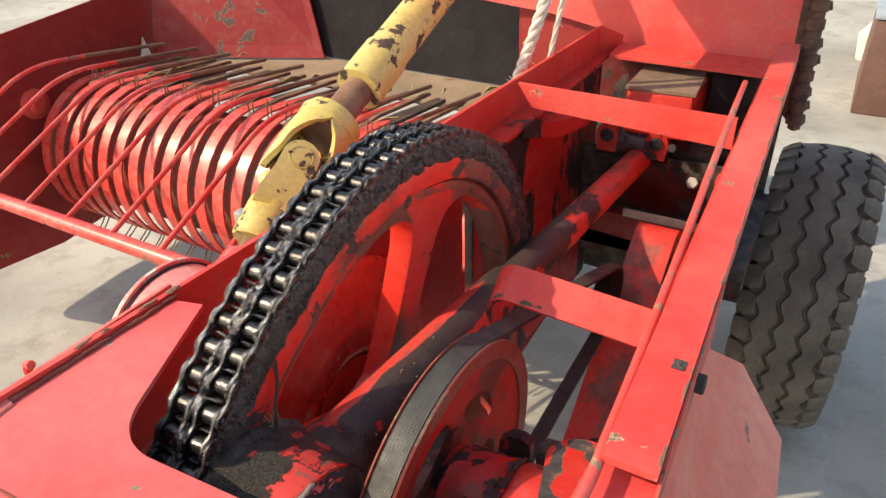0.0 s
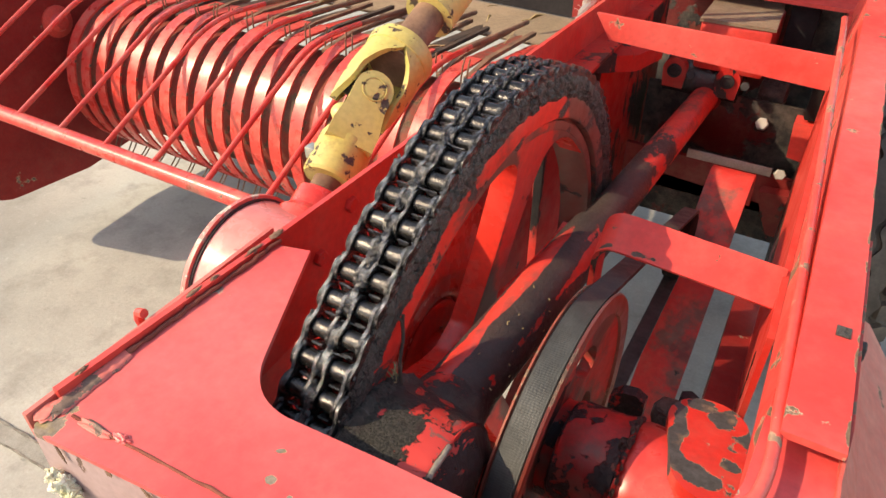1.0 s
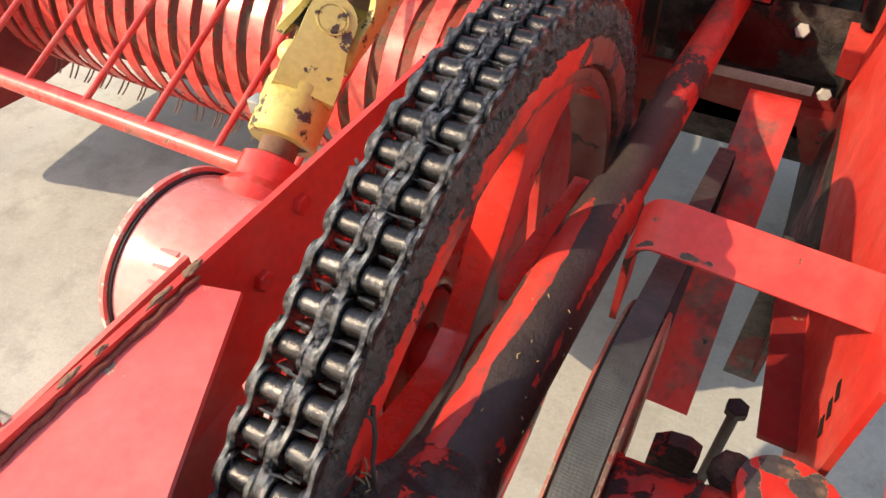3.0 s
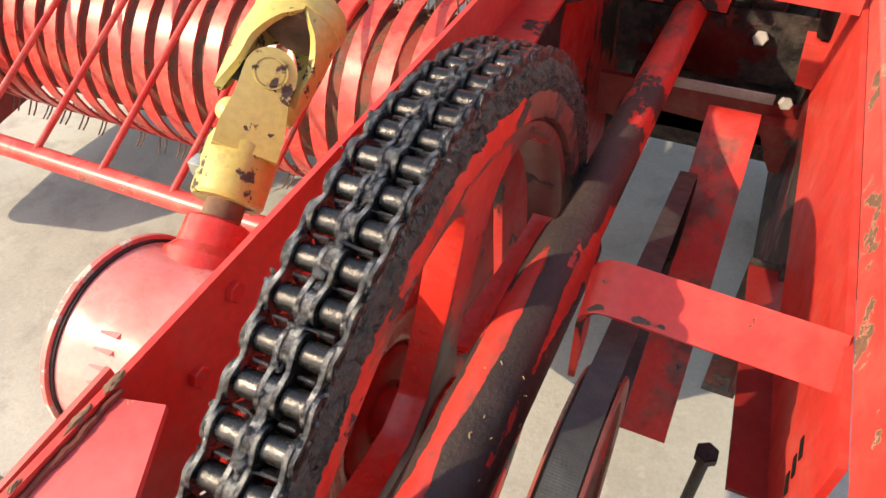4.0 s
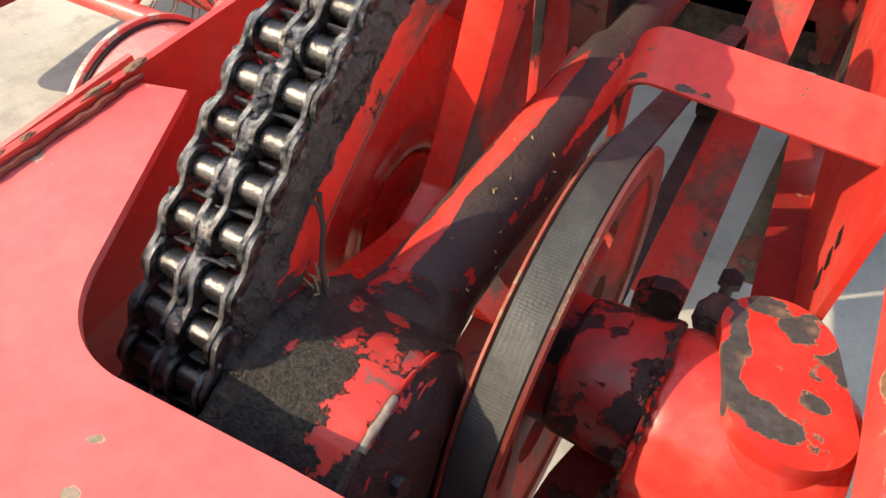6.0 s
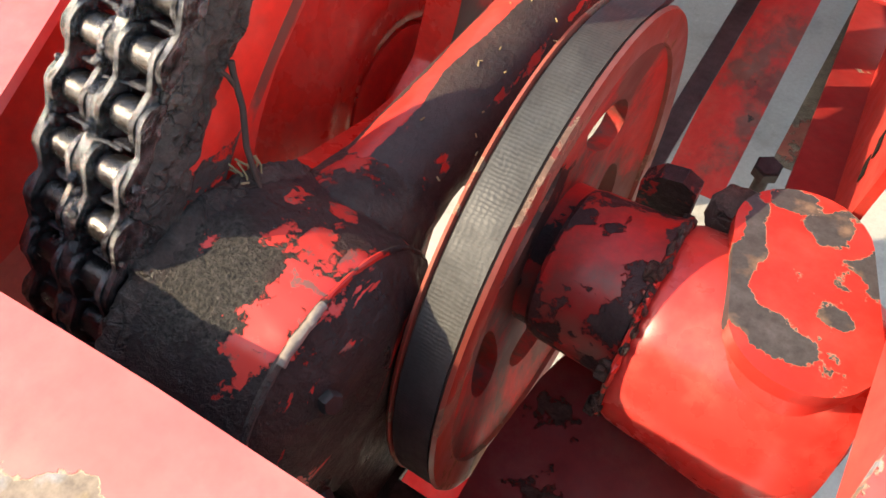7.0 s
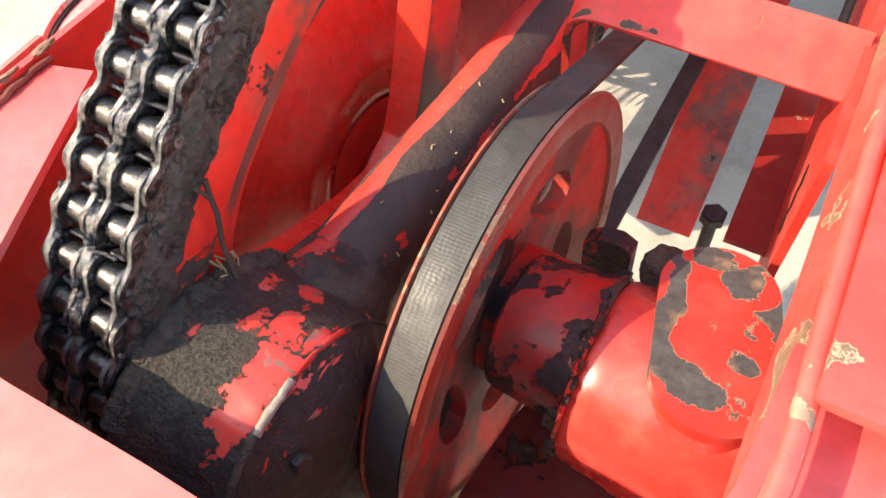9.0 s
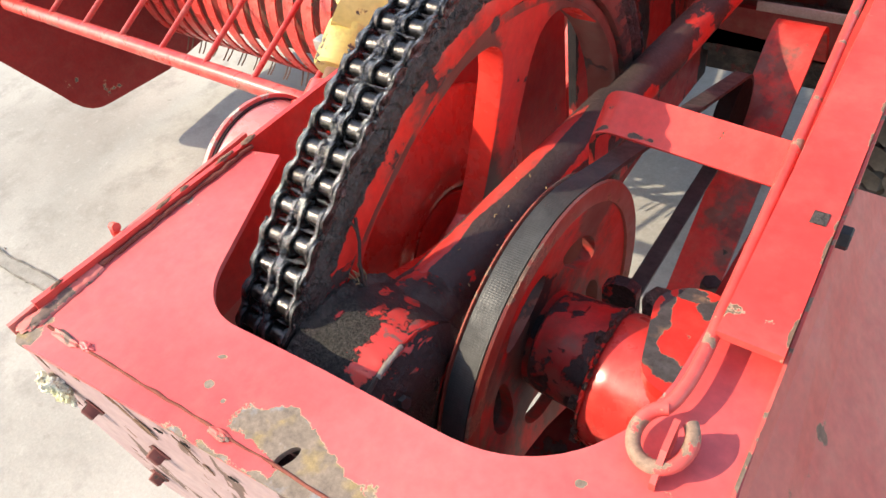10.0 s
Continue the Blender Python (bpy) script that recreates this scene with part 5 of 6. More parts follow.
def build_pulley():
    th = thing("belt_pulley", (-0.25, PC.y, PC.z - PR), "red belt pulley with oval holes and rubbed rim", "pulley")
    bm = bmesh.new()
    lathe(bm, PC, (1, 0, 0), [(-0.2550, PR - 0.014), (-0.2550, PR + 0.006), (-0.2530, PR + 0.007), (-0.251, PR), (-0.228, PR), (-0.2268, PR + 0.0068), (-0.2245, PR + 0.0055), (-0.2238, PR + 0.001), (-0.2255, PR - 0.014)], 96, True)
    part("rim", bm, M_LIP, th, "worn tan-edged rim")
    # web with five oval holes
    bm = bmesh.new()
    n, rings = 100, []
    for back in (0.014, 0.0):
        at = lambda r, a: bm.verts.new((float(np.interp(r, (0.045, 0.09, 0.148), (-0.2415, -0.2400, -0.2285))) - back, PC.y + r * math.cos(a), PC.z + r * math.sin(a)))
        o = [at(PR - 0.012, 2 * math.pi * k / n) for k in range(n)]
        holes = []
        for h in range(5):
            c = radians(114 + 72 * h)
            holes.append([at(0.090 + 0.0185 * math.cos(a), c + 0.44 * math.sin(a)) for a in (2 * math.pi * k / 20 for k in range(20))])
        hub = [at(0.045, 2 * math.pi * k / 40) for k in range(40)]
        edges = []
        for loop in [o, hub] + holes:
            edges += [bm.edges.new((loop[k], loop[(k + 1) % len(loop)])) for k in range(len(loop))]
        bmesh.ops.triangle_fill(bm, use_beauty=True, use_dissolve=False, edges=edges)
        rings.append([o, hub] + holes)
    for la, lb in zip(*rings):
        for k in range(len(la)):
            j = (k + 1) % len(la)
            bm.faces.new((la[k], la[j], lb[j], lb[k]))
    part("web", bm, M_PWEB, th, "red web with oval holes")
    bm = bmesh.new()
    lathe(bm, PC, (1, 0, 0), [(-0.252, 0.05), (-0.222, 0.05), (-0.220, 0.047), (-0.220, 0.02)], 40)
    part("hub", bm, M_NECK, th)


def build_belt():
    th = thing("drive_belt", (-0.2535, 0.9, 0.70), "flat grey woven rubber drive belt", "belt")
    B, rb = Vector((0, 1.150, 0.720)), 0.055
    r = PR + 0.001
    d = Vector((0, B.y - PC.y, B.z - PC.z))
    D, base = d.length, math.atan2(d.z, d.y)
    off = math.acos((r - rb) / D)
    line = []
    for k in range(61):
        a = base + off + (2 * math.pi - 2 * off) * k / 60
        line.append((PC.y + r * math.cos(a), PC.z + r * math.sin(a)))
    for k in range(25):
        a = base - off + 2 * off * k / 24
        line.append((B.y + rb * math.cos(a), B.z + rb * math.sin(a)))
    bm = bmesh.new()
    x0, x1, tk = -0.2505, -0.2285, 0.005
    n = len(line)
    rings = []
    for i, (y, z) in enumerate(line):
        a, b = Vector(line[i - 1]), Vector(line[(i + 1) % n])
        t = (b - a).normalized()
        nrm = Vector((t.y, -t.x))
        rings.append([bm.verts.new((x, y + nrm.x * o, z + nrm.y * o)) for x, o in ((x0, 0), (x0, tk), (x1, tk), (x1, 0))])
    for i in range(n):
        p, q = rings[i], rings[(i + 1) % n]
        for k in range(4):
            bm.faces.new((p[k], p[(k + 1) % 4], q[(k + 1) % 4], q[k]))
    part("belt_band", bm, woven_belt("woven_rubber_belt", PC), th)
    for xe in (x0 - 0.0006, x1 + 0.0006):
        bm = bmesh.new()
        sweep(bm, [(xe, y, z) for y, z in ((PC.y + (r + tk * 0.55) * math.cos(a), PC.z + (r + tk * 0.55) * math.sin(a)) for a in (base + off + (2 * math.pi - 2 * off) * k / 70 for k in range(71)))], 0.0011, 6)
        part("edge_cord", bm, M_SLATE, th, "frayed dark belt edge")
    th2 = thing("idler_pulley", (-0.25, B.y, B.z - rb), "small idler pulley inside the belt, blacked for shade", "pulley")
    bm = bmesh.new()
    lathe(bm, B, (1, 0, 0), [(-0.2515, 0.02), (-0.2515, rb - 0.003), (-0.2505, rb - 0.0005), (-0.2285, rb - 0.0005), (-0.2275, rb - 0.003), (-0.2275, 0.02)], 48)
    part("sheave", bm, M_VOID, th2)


build_pulley()
build_belt()


# ---- gearbox beside the pulley ----
def build_gearbox():
    G = Vector((-0.108, 0.618, 0.83))
    th = thing("gearbox", (G.x, G.y, 0.72), "red cast gearbox with a chipped oval cover", "gearbox")
    N = Vector((0, 0.602, 0.838))
    bm = bmesh.new()
    lathe(bm, N, (1, 0, 0), [(-0.2275, 0.040), (-0.2265, 0.045), (-0.2235, 0.0485), (-0.217, 0.0498), (-0.20, 0.0505), (-0.180, 0.0515), (-0.170, 0.054), (-0.160, 0.040)], 48)
    part("neck", bm, M_NECK, th, "oily red neck")
    # casing: a squat bell flaring from the flange
    bm = bmesh.new()
    lathe(bm, N + Vector((0, -0.004, -0.012)), (1, 0, 0), [(-0.1665, 0.050), (-0.1660, 0.062), (-0.1600, 0.0645), (-0.1500, 0.0655), (-0.135, 0.067), (-0.100, 0.0725), (-0.075, 0.071), (-0.056, 0.060), (-0.048, 0.03)], 56)
    casing = part("casing", bm, M_BOX, th, "glossy red casing")
    # oval boss and its cover
    m = Matrix.Translation((-0.1055, 0.619, 0.0)) @ Matrix.Rotation(radians(15), 4, "Z")

    def oval(sx, sy):
        o = [(sx * math.cos(a), sy + sx * math.sin(a)) for a in (math.pi * k / 14 for k in range(15))]
        return o + [(-x, -y) for x, y in o]

    bm = bmesh.new()
    rows = []
    for z, g in ((0.885, 0.031), (0.872, 0.033), (0.855, 0.037), (0.835, 0.046), (0.81, 0.055)):
        rows.append([bm.verts.new(m @ Vector((x, y, z - 0.02 * y / 0.06))) for x, y in oval(g, 0.031)])
    for p, q in zip(rows, rows[1:]):
        for k in range(len(p)):
            bm.faces.new((p[k], p[(k + 1) % len(p)], q[(k + 1) % len(p)], q[k]))
    bm.faces.new(rows[0])
    part("boss", bm, M_BOX, casing)
    bm = bmesh.new()
    slab(bm, [m @ Vector((x, y, 0.8985 - 0.012 * y / 0.06)) for x, y in oval(0.0345, 0.0315)], (0, 0, -0.013))
    part("cover", bm, M_CAP, casing, "oval cover with grey chips in red paint", 0.004, 3)
    bm = bmesh.new()
    lathe(bm, N + Vector((0, -0.004, -0.010)), (1, 0, 0), [(-0.1690, 0.050), (-0.1690, 0.0630), (-0.1684, 0.0642), (-0.1668, 0.0648), (-0.1655, 0.0640), (-0.1650, 0.050)], 96, True)
    crust(bm, 0.0026)
    part("flange", bm, M_FLANGE, th, "chipped red flange")
    rng = random.Random(31)
    for k in range(26):
        a = radians(rng.uniform(60, 225))
        c = Vector((-0.1672 + rng.uniform(-0.002, 0.002), N.y - 0.004 + 0.0645 * math.cos(a), N.z - 0.010 + 0.0645 * math.sin(a)))
        bm = bmesh.new()
        bmesh.ops.create_icosphere(bm, subdivisions=2, radius=1.0)
        size = Vector((rng.uniform(0.0012, 0.0026), rng.uniform(0.0015, 0.0050), rng.uniform(0.0015, 0.0050)))
        for v in bm.verts:
            w = 1 + 0.7 * noise.noise(v.co * 1.8 + c * 300)
            v.co = c + Vector([q * e * w for q, e in zip(v.co, size)])
        part("grease_flake", bm, M_GREASE if k % 3 else M_FLANGE, th, "crumb of caked grease")
    for a in (96, 152, 208, 20):
        bm = bmesh.new()
        q = (-0.1680, N.y - 0.004 + 0.0625 * math.cos(radians(a)), N.z - 0.010 + 0.0625 * math.sin(radians(a)))
        hexbolt(bm, q, (-1, 0, 0), 0.0065, 0.007)
        crust(bm, 0.001)
        part("bolt", bm, M_GREASE, th, "bolt head under black grease")
    bm = bmesh.new()
    lathe(bm, (-0.151, 0.662, 0.858), (0.1, 0.1, 1), [(0, 0.0145), (0.014, 0.0145), (0.020, 0.0135), (0.023, 0.010), (0.023, 0.002)], 48)
    crust(bm, 0.004)
    part("caked_lug", bm, M_GREASE, th, "bolt lug caked in dry grease")
    bm = bmesh.new()
    slab(bm, [(-0.206, 0.664, 0.80), (-0.172, 0.664, 0.80), (-0.172, 0.664, 0.868), (-0.182, 0.664, 0.874), (-0.196, 0.664, 0.871), (-0.206, 0.664, 0.860)], (0, 0.012, 0))
    part("rear_lug", bm, M_NECK, th, "dark red lug behind the neck", 0.002)
    # This plate's dark colour draws the shade below the gearbox.
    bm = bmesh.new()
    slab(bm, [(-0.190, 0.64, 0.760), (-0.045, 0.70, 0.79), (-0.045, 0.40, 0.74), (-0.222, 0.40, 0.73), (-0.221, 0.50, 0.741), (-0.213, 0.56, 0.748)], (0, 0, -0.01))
    part("mount_plate", bm, M_DIMRED, th, "", 0.002)


build_gearbox()


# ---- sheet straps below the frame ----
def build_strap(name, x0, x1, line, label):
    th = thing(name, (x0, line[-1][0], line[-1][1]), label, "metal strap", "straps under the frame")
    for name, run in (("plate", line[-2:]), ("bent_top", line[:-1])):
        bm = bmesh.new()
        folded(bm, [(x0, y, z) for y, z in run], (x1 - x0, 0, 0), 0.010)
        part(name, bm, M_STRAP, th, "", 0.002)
    return th


def arc(a, b, c, n=6):
    return [(p.x, p.y) for p in bez((*a, 0), (*b, 0), (*c, 0), n)]


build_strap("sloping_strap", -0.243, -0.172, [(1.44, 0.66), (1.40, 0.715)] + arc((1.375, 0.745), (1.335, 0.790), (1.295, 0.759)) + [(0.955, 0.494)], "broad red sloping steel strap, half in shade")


def build_lower_plate():
    th = thing("lower_plate", (-0.10, 0.93, 0.55), "red tapering plate under the beam, painted dark for shade", "metal plate")
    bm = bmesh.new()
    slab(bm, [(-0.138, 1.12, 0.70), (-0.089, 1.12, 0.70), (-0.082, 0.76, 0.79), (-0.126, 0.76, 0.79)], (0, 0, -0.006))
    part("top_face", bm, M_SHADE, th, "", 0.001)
    bm = bmesh.new()
    slab(bm, [(-0.138, 1.127, 0.70), (-0.089, 1.127, 0.70), (-0.089, 1.127, 0.40), (-0.138, 1.127, 0.40)], (0, 0.006, 0))
    part("back_face", bm, M_DIMMED, th, "", 0.001)


build_lower_plate()


def build_long_bolt():
    th = thing("long_bolt", (-0.1425, 0.810, 0.60), "long black hexagon bolt standing upright", "bolt")
    bm = bmesh.new()
    lathe(bm, (-0.1425, 0.810, 0.60), (0, 0, 1), [(0, 0.006), (0.140, 0.006)], 12)
    part("shank", bm, M_BLACK, th)
    bm = bmesh.new()
    hexbolt(bm, (-0.1425, 0.810, 0.740), (0, 0, 1), 0.0115, 0.011)
    part("head", bm, M_BLACK, th)


build_long_bolt()


# ---- inner machinery at the back ----
M_LID = plain("dusty_brown_lid", (0.135, 0.085, 0.058), (0.24, 0.165, 0.11), 11.0, 0.8)
M_SLIT = plain("pale_slit_strip", (0.34, 0.31, 0.27), (0.46, 0.42, 0.36), 20.0, 0.7)
M_NUT = plain("dull_zinc", (0.30, 0.28, 0.25), (0.42, 0.39, 0.35), 40.0, 0.6)

def build_back_box():
    th = thing("rear_gear_case", (-0.26, 1.66, 0.75), "red and brown gear case under the back ledge", "gear case")
    bm = bmesh.new()
    box(bm, (-0.357, 1.578, 0.84), (-0.226, 1.730, 0.9325))
    part("case", bm, M_RED, th, "", 0.006)
    bm = bmesh.new()
    slab(bm, [(-0.360, 1.574, 0.939), (-0.222, 1.579, 0.939), (-0.232, 1.734, 0.941), (-0.361, 1.730, 0.941)], (0, 0, -0.006))
    part("lid", bm, M_LID, th, "dusty brown lid", 0.003)
    th = thing("inner_bulkhead", (-0.28, 1.9, 0.5), "inner sheet wall painted dark for the shaded bay", "machine panel")
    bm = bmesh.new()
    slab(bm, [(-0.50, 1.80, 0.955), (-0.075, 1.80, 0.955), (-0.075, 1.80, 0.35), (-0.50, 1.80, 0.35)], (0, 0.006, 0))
    part("sheet", bm, M_DIMMED, th)
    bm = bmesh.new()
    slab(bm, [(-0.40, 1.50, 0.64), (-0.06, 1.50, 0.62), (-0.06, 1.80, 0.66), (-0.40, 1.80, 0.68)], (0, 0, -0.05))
    part("shelf", bm, M_DIMMED, th, "", 0.003)
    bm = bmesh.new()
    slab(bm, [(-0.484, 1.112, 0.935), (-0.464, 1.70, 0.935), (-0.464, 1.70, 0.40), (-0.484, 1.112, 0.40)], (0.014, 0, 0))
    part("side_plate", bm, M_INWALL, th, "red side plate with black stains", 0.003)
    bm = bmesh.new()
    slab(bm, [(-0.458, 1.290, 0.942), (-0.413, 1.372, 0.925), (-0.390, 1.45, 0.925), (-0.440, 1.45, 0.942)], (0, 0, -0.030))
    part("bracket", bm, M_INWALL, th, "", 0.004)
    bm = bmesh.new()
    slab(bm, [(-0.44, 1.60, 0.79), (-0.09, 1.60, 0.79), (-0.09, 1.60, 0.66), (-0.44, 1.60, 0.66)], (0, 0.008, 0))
    part("baffle", bm, M_DIMMED, th, "grimy baffle sheet painted black for shade", 0.001)
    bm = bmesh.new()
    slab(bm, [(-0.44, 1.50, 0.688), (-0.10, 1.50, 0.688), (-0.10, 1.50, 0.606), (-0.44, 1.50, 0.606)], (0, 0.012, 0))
    part("cross_member", bm, M_DIMRED, th, "red cross member painted dark for shade", 0.002)
    # Added strip: stands in for pale ground showing through a slit.
    bm = bmesh.new()
    box(bm, (-0.315, 1.4975, 0.6885), (-0.155, 1.5015, 0.7065))
    part("ground_slit_strip", bm, M_SLIT, th, "pale strip standing for ground seen through a slit", 0.0006)
    for p, d, r in (((-0.140, 1.482, 0.707), (0.2, -1, 0.5), 0.0105), ((-0.202, 1.597, 0.745), (0, -1, 0.6), 0.013)):
        bm = bmesh.new()
        hexbolt(bm, p, d, r, 0.014)
        part("nut", bm, M_NUT, th, "pale zinc nut")
    bm = bmesh.new()
    slab(bm, [(-0.143, 1.452, 0.826), (-0.092, 1.452, 0.826), (-0.099, 1.452, 0.754), (-0.138, 1.452, 0.760)], (0, 0.04, 0))
    part("bracket", bm, M_RED, th, "bright red bracket", 0.004)
    bm = bmesh.new()
    box(bm, (-0.216, 1.70, 0.86), (-0.164, 1.715, 0.957))
    part("grey_plate", bm, M_DARK, th, "dark grey upright plate", 0.002)
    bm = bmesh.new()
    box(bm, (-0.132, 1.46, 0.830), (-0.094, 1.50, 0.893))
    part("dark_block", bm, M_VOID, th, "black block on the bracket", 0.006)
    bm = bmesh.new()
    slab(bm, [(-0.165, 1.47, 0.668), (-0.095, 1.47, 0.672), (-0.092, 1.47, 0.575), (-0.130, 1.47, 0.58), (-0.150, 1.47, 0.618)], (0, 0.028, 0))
    part("lug", bm, M_DIMRED, th, "", 0.006)


build_back_box()


# ---- input gear can and PTO shaft ----
def build_can():
    C = Vector((0.006, 0.682, 0.797))
    th = thing("input_gear_case", (-0.64, C.y, C.z - 0.12), "round red input gear case with a flanged cover", "gear case")
    bm = bmesh.new()
    lathe(bm, C, (1, 0, 0), [(-0.712, 0.104), (-0.695, 0.103), (-0.62, 0.096), (-0.56, 0.090), (-0.540, 0.088)], 64)
    body = part("body", bm, M_CAN, th)
    bm = bmesh.new()
    lathe(bm, C, (1, 0, 0), [(-0.726, 0.05), (-0.726, 0.108), (-0.722, 0.111), (-0.7165, 0.111), (-0.716, 0.106)], 64)
    part("cover", bm, M_CANLIP, th, "worn pale-edged cover")
    bm = bmesh.new()
    lathe(bm, C, (1, 0, 0), [(-0.7158, 0.09), (-0.7158, 0.1065), (-0.7122, 0.1065), (-0.7122, 0.09)], 64, True)
    part("gasket", bm, M_BLACK, th, "black gasket")
    d = Vector((-0.016, 0.140, 0.080)).normalized()
    p = Vector((-0.662, 0.740, 0.837))
    bm = bmesh.new()
    lathe(bm, p, d, [(0, 0.050), (0.030, 0.046), (0.040, 0.036), (0.068, 0.034), (0.072, 0.026)], 40)
    part("neck", bm, M_BOX, th)
    for k in range(6):
        bm = bmesh.new()
        a = radians(60 + 9 * k)
        q = C + Vector((-0.665, 0.1005 * math.cos(a + 1.0), 0.1005 * math.sin(a + 1.0)))
        box(bm, (q.x - 0.010, q.y - 0.003, q.z - 0.001), (q.x + 0.010, q.y + 0.003, q.z + 0.0004))
        part("raised_bar", bm, M_CAN, body)
    # splined stub and joint
    pto = thing("pto_shaft", p + d * 0.07, "yellow universal joint shaft with chipped paint", "universal joint")
    bm = bmesh.new()
    s = p + d * 0.070
    lathe(bm, s, d, [(0, 0.021), (0.045, 0.021)], 24)
    part("spline", bm, M_RUST, pto, "dark splined stub")
    pin = Vector((-0.684, 0.940, 0.953))
    y0 = s + d * 0.022
    bm = bmesh.new()
    lathe(bm, y0, d, [(0, 0.036), (0.004, 0.039), (0.060, 0.040), (0.072, 0.036), (0.080, 0.02)], 40)
    sock = part("socket", bm, M_YEL, pto)
    dd, u, v = axes(d)
    side = Vector((0.62, -0.60, 0.50)).normalized()
    side = (side - d * side.dot(d)).normalized()
    w = d.cross(side).normalized()
    along = (pin - y0).dot(d)
    X = y0 + d * along
    for sgn in (1, -1):
        bm = bmesh.new()
        o = [(0.050, -0.034), (0.075, -0.034), (along - 0.030, -0.028), (along - 0.008, -0.028)] + [(along + 0.029 * math.sin(a), -0.028 * math.cos(a)) for a in (math.pi * k / 12 for k in range(13))] + [(along - 0.008, 0.028), (along - 0.030, 0.028), (0.075, 0.034), (0.050, 0.034)]
        slab(bm, [y0 + d * a + w * b + side * sgn * 0.022 for a, b in o], side * sgn * 0.017)
        ear = part("yoke_ear", bm, M_YEL, pto, "", 0.004, 3)
        bm = bmesh.new()
        c = y0 + d * along + side * sgn * 0.0392
        lathe(bm, c, side * sgn, [(0, 0.0185), (0.0016, 0.0185), (0.0016, 0.0168), (0.0004, 0.0164), (0.0004, 0.0150), (0.0014, 0.0146), (0.0014, 0.002)], 32)
        part("bearing_cup", bm, M_YEL, ear)
    bm = bmesh.new()
    c = y0 + d * 0.030 - w * 0.036
    box(bm, (c.x - 0.009, c.y - 0.009, c.z - 0.009), (c.x + 0.009, c.y + 0.009, c.z + 0.009))
    part("grease_nut", bm, M_STEEL, pto, "small grey square nut", 0.002)
    bm = bmesh.new()
    c = y0 + d * 0.090 - w * 0.026 + side * 0.024
    lathe(bm, c, (side - w * 0.8).normalized(), [(0, 0.014), (0.008, 0.013), (0.012, 0.009), (0.014, 0.002)], 20)
    part("locking_lug", bm, M_YEL, pto, "chipped yellow locking lug")
    bm = bmesh.new()
    rod(bm, X - side * 0.036, X + side * 0.036, 0.012)
    e = Vector((0.0, 0.927, 0.375)).normalized()
    w2 = e.cross(side).normalized()
    rod(bm, X - w2 * 0.040, X + w2 * 0.040, 0.012)
    part("cross", bm, M_BLACK, pto, "greasy steel cross")
    for sgn in (1, -1):
        bm = bmesh.new()
        rows = []
        for i in range(15):
            f = i / 14
            a = 0.088 - 0.118 * f
            half = radians(88 - 44 * min(1.0, max(0.0, f - 0.12) / 0.40) ** 0.55)
            half *= math.sqrt(max(0.0, 1 - max(0.0, (f - 0.62) / 0.385) ** 2))
            r = 0.050 - 0.004 * f + 0.004 * math.sin(math.pi * f)
            out = [X + e * a + (w2 * sgn * math.cos(q) + side * math.sin(q)) * r for q in (half * (2 * k / 12 - 1) for k in range(13))]
            inn = [X + e * a + (w2 * sgn * math.cos(q) + side * math.sin(q)) * (r - 0.009) for q in (half * (1 - 2 * k / 12) for k in range(13))]
            rows.append([bm.verts.new(p) for p in out + inn])
        for p, q in zip(rows, rows[1:]):
            for k in range(26):
                bm.faces.new((p[k], p[(k + 1) % 26], q[(k + 1) % 26], q[k]))
        bm.faces.new(rows[0])
        bm.faces.new(rows[-1])
        part("yoke_prong", bm, M_YEL, pto, "", 0.0, smooth=50.0)
    bm = bmesh.new()
    lathe(bm, X + e * 0.080, e, [(0, 0.047), (0.003, 0.052), (0.018, 0.054), (0.022, 0.049), (0.030, 0.049), (0.034, 0.030)], 44)
    part("collar", bm, M_YEL, pto)
    bm = bmesh.new()
    lathe(bm, X + e * 0.072, e, [(0, 0.020), (0, 0.043), (0.006, 0.043)], 32)
    part("hollow", bm, M_RUST, pto, "dark greasy hollow of the yoke")
    bm = bmesh.new()
    lathe(bm, X + e * 0.112, e, [(0, 0.026), (0.012, 0.026), (0.10, 0.026)], 20)
    part("inner_tube", bm, M_RUST, pto, "rusty inner tube")
    bm = bmesh.new()
    lathe(bm, X + e * 0.190, e, [(0, 0.034), (0, 0.041), (0.09, 0.041), (0.094, 0.037), (0.65, 0.037), (0.65, 0.03)], 44)
    part("outer_tube", bm, M_YEL, pto, "yellow guard tube")


build_can()

# ---- pickup reel ----
M_STRAWED = plain("straw_dusted_slat", (0.30, 0.19, 0.10), (0.46, 0.34, 0.18), 24.0, 0.8)
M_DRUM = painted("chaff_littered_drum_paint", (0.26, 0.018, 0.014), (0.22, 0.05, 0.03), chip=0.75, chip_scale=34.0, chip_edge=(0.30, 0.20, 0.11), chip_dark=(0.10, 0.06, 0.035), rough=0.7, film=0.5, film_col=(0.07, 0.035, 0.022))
PY, PZ, PRD = 1.60, 0.47, 0.245


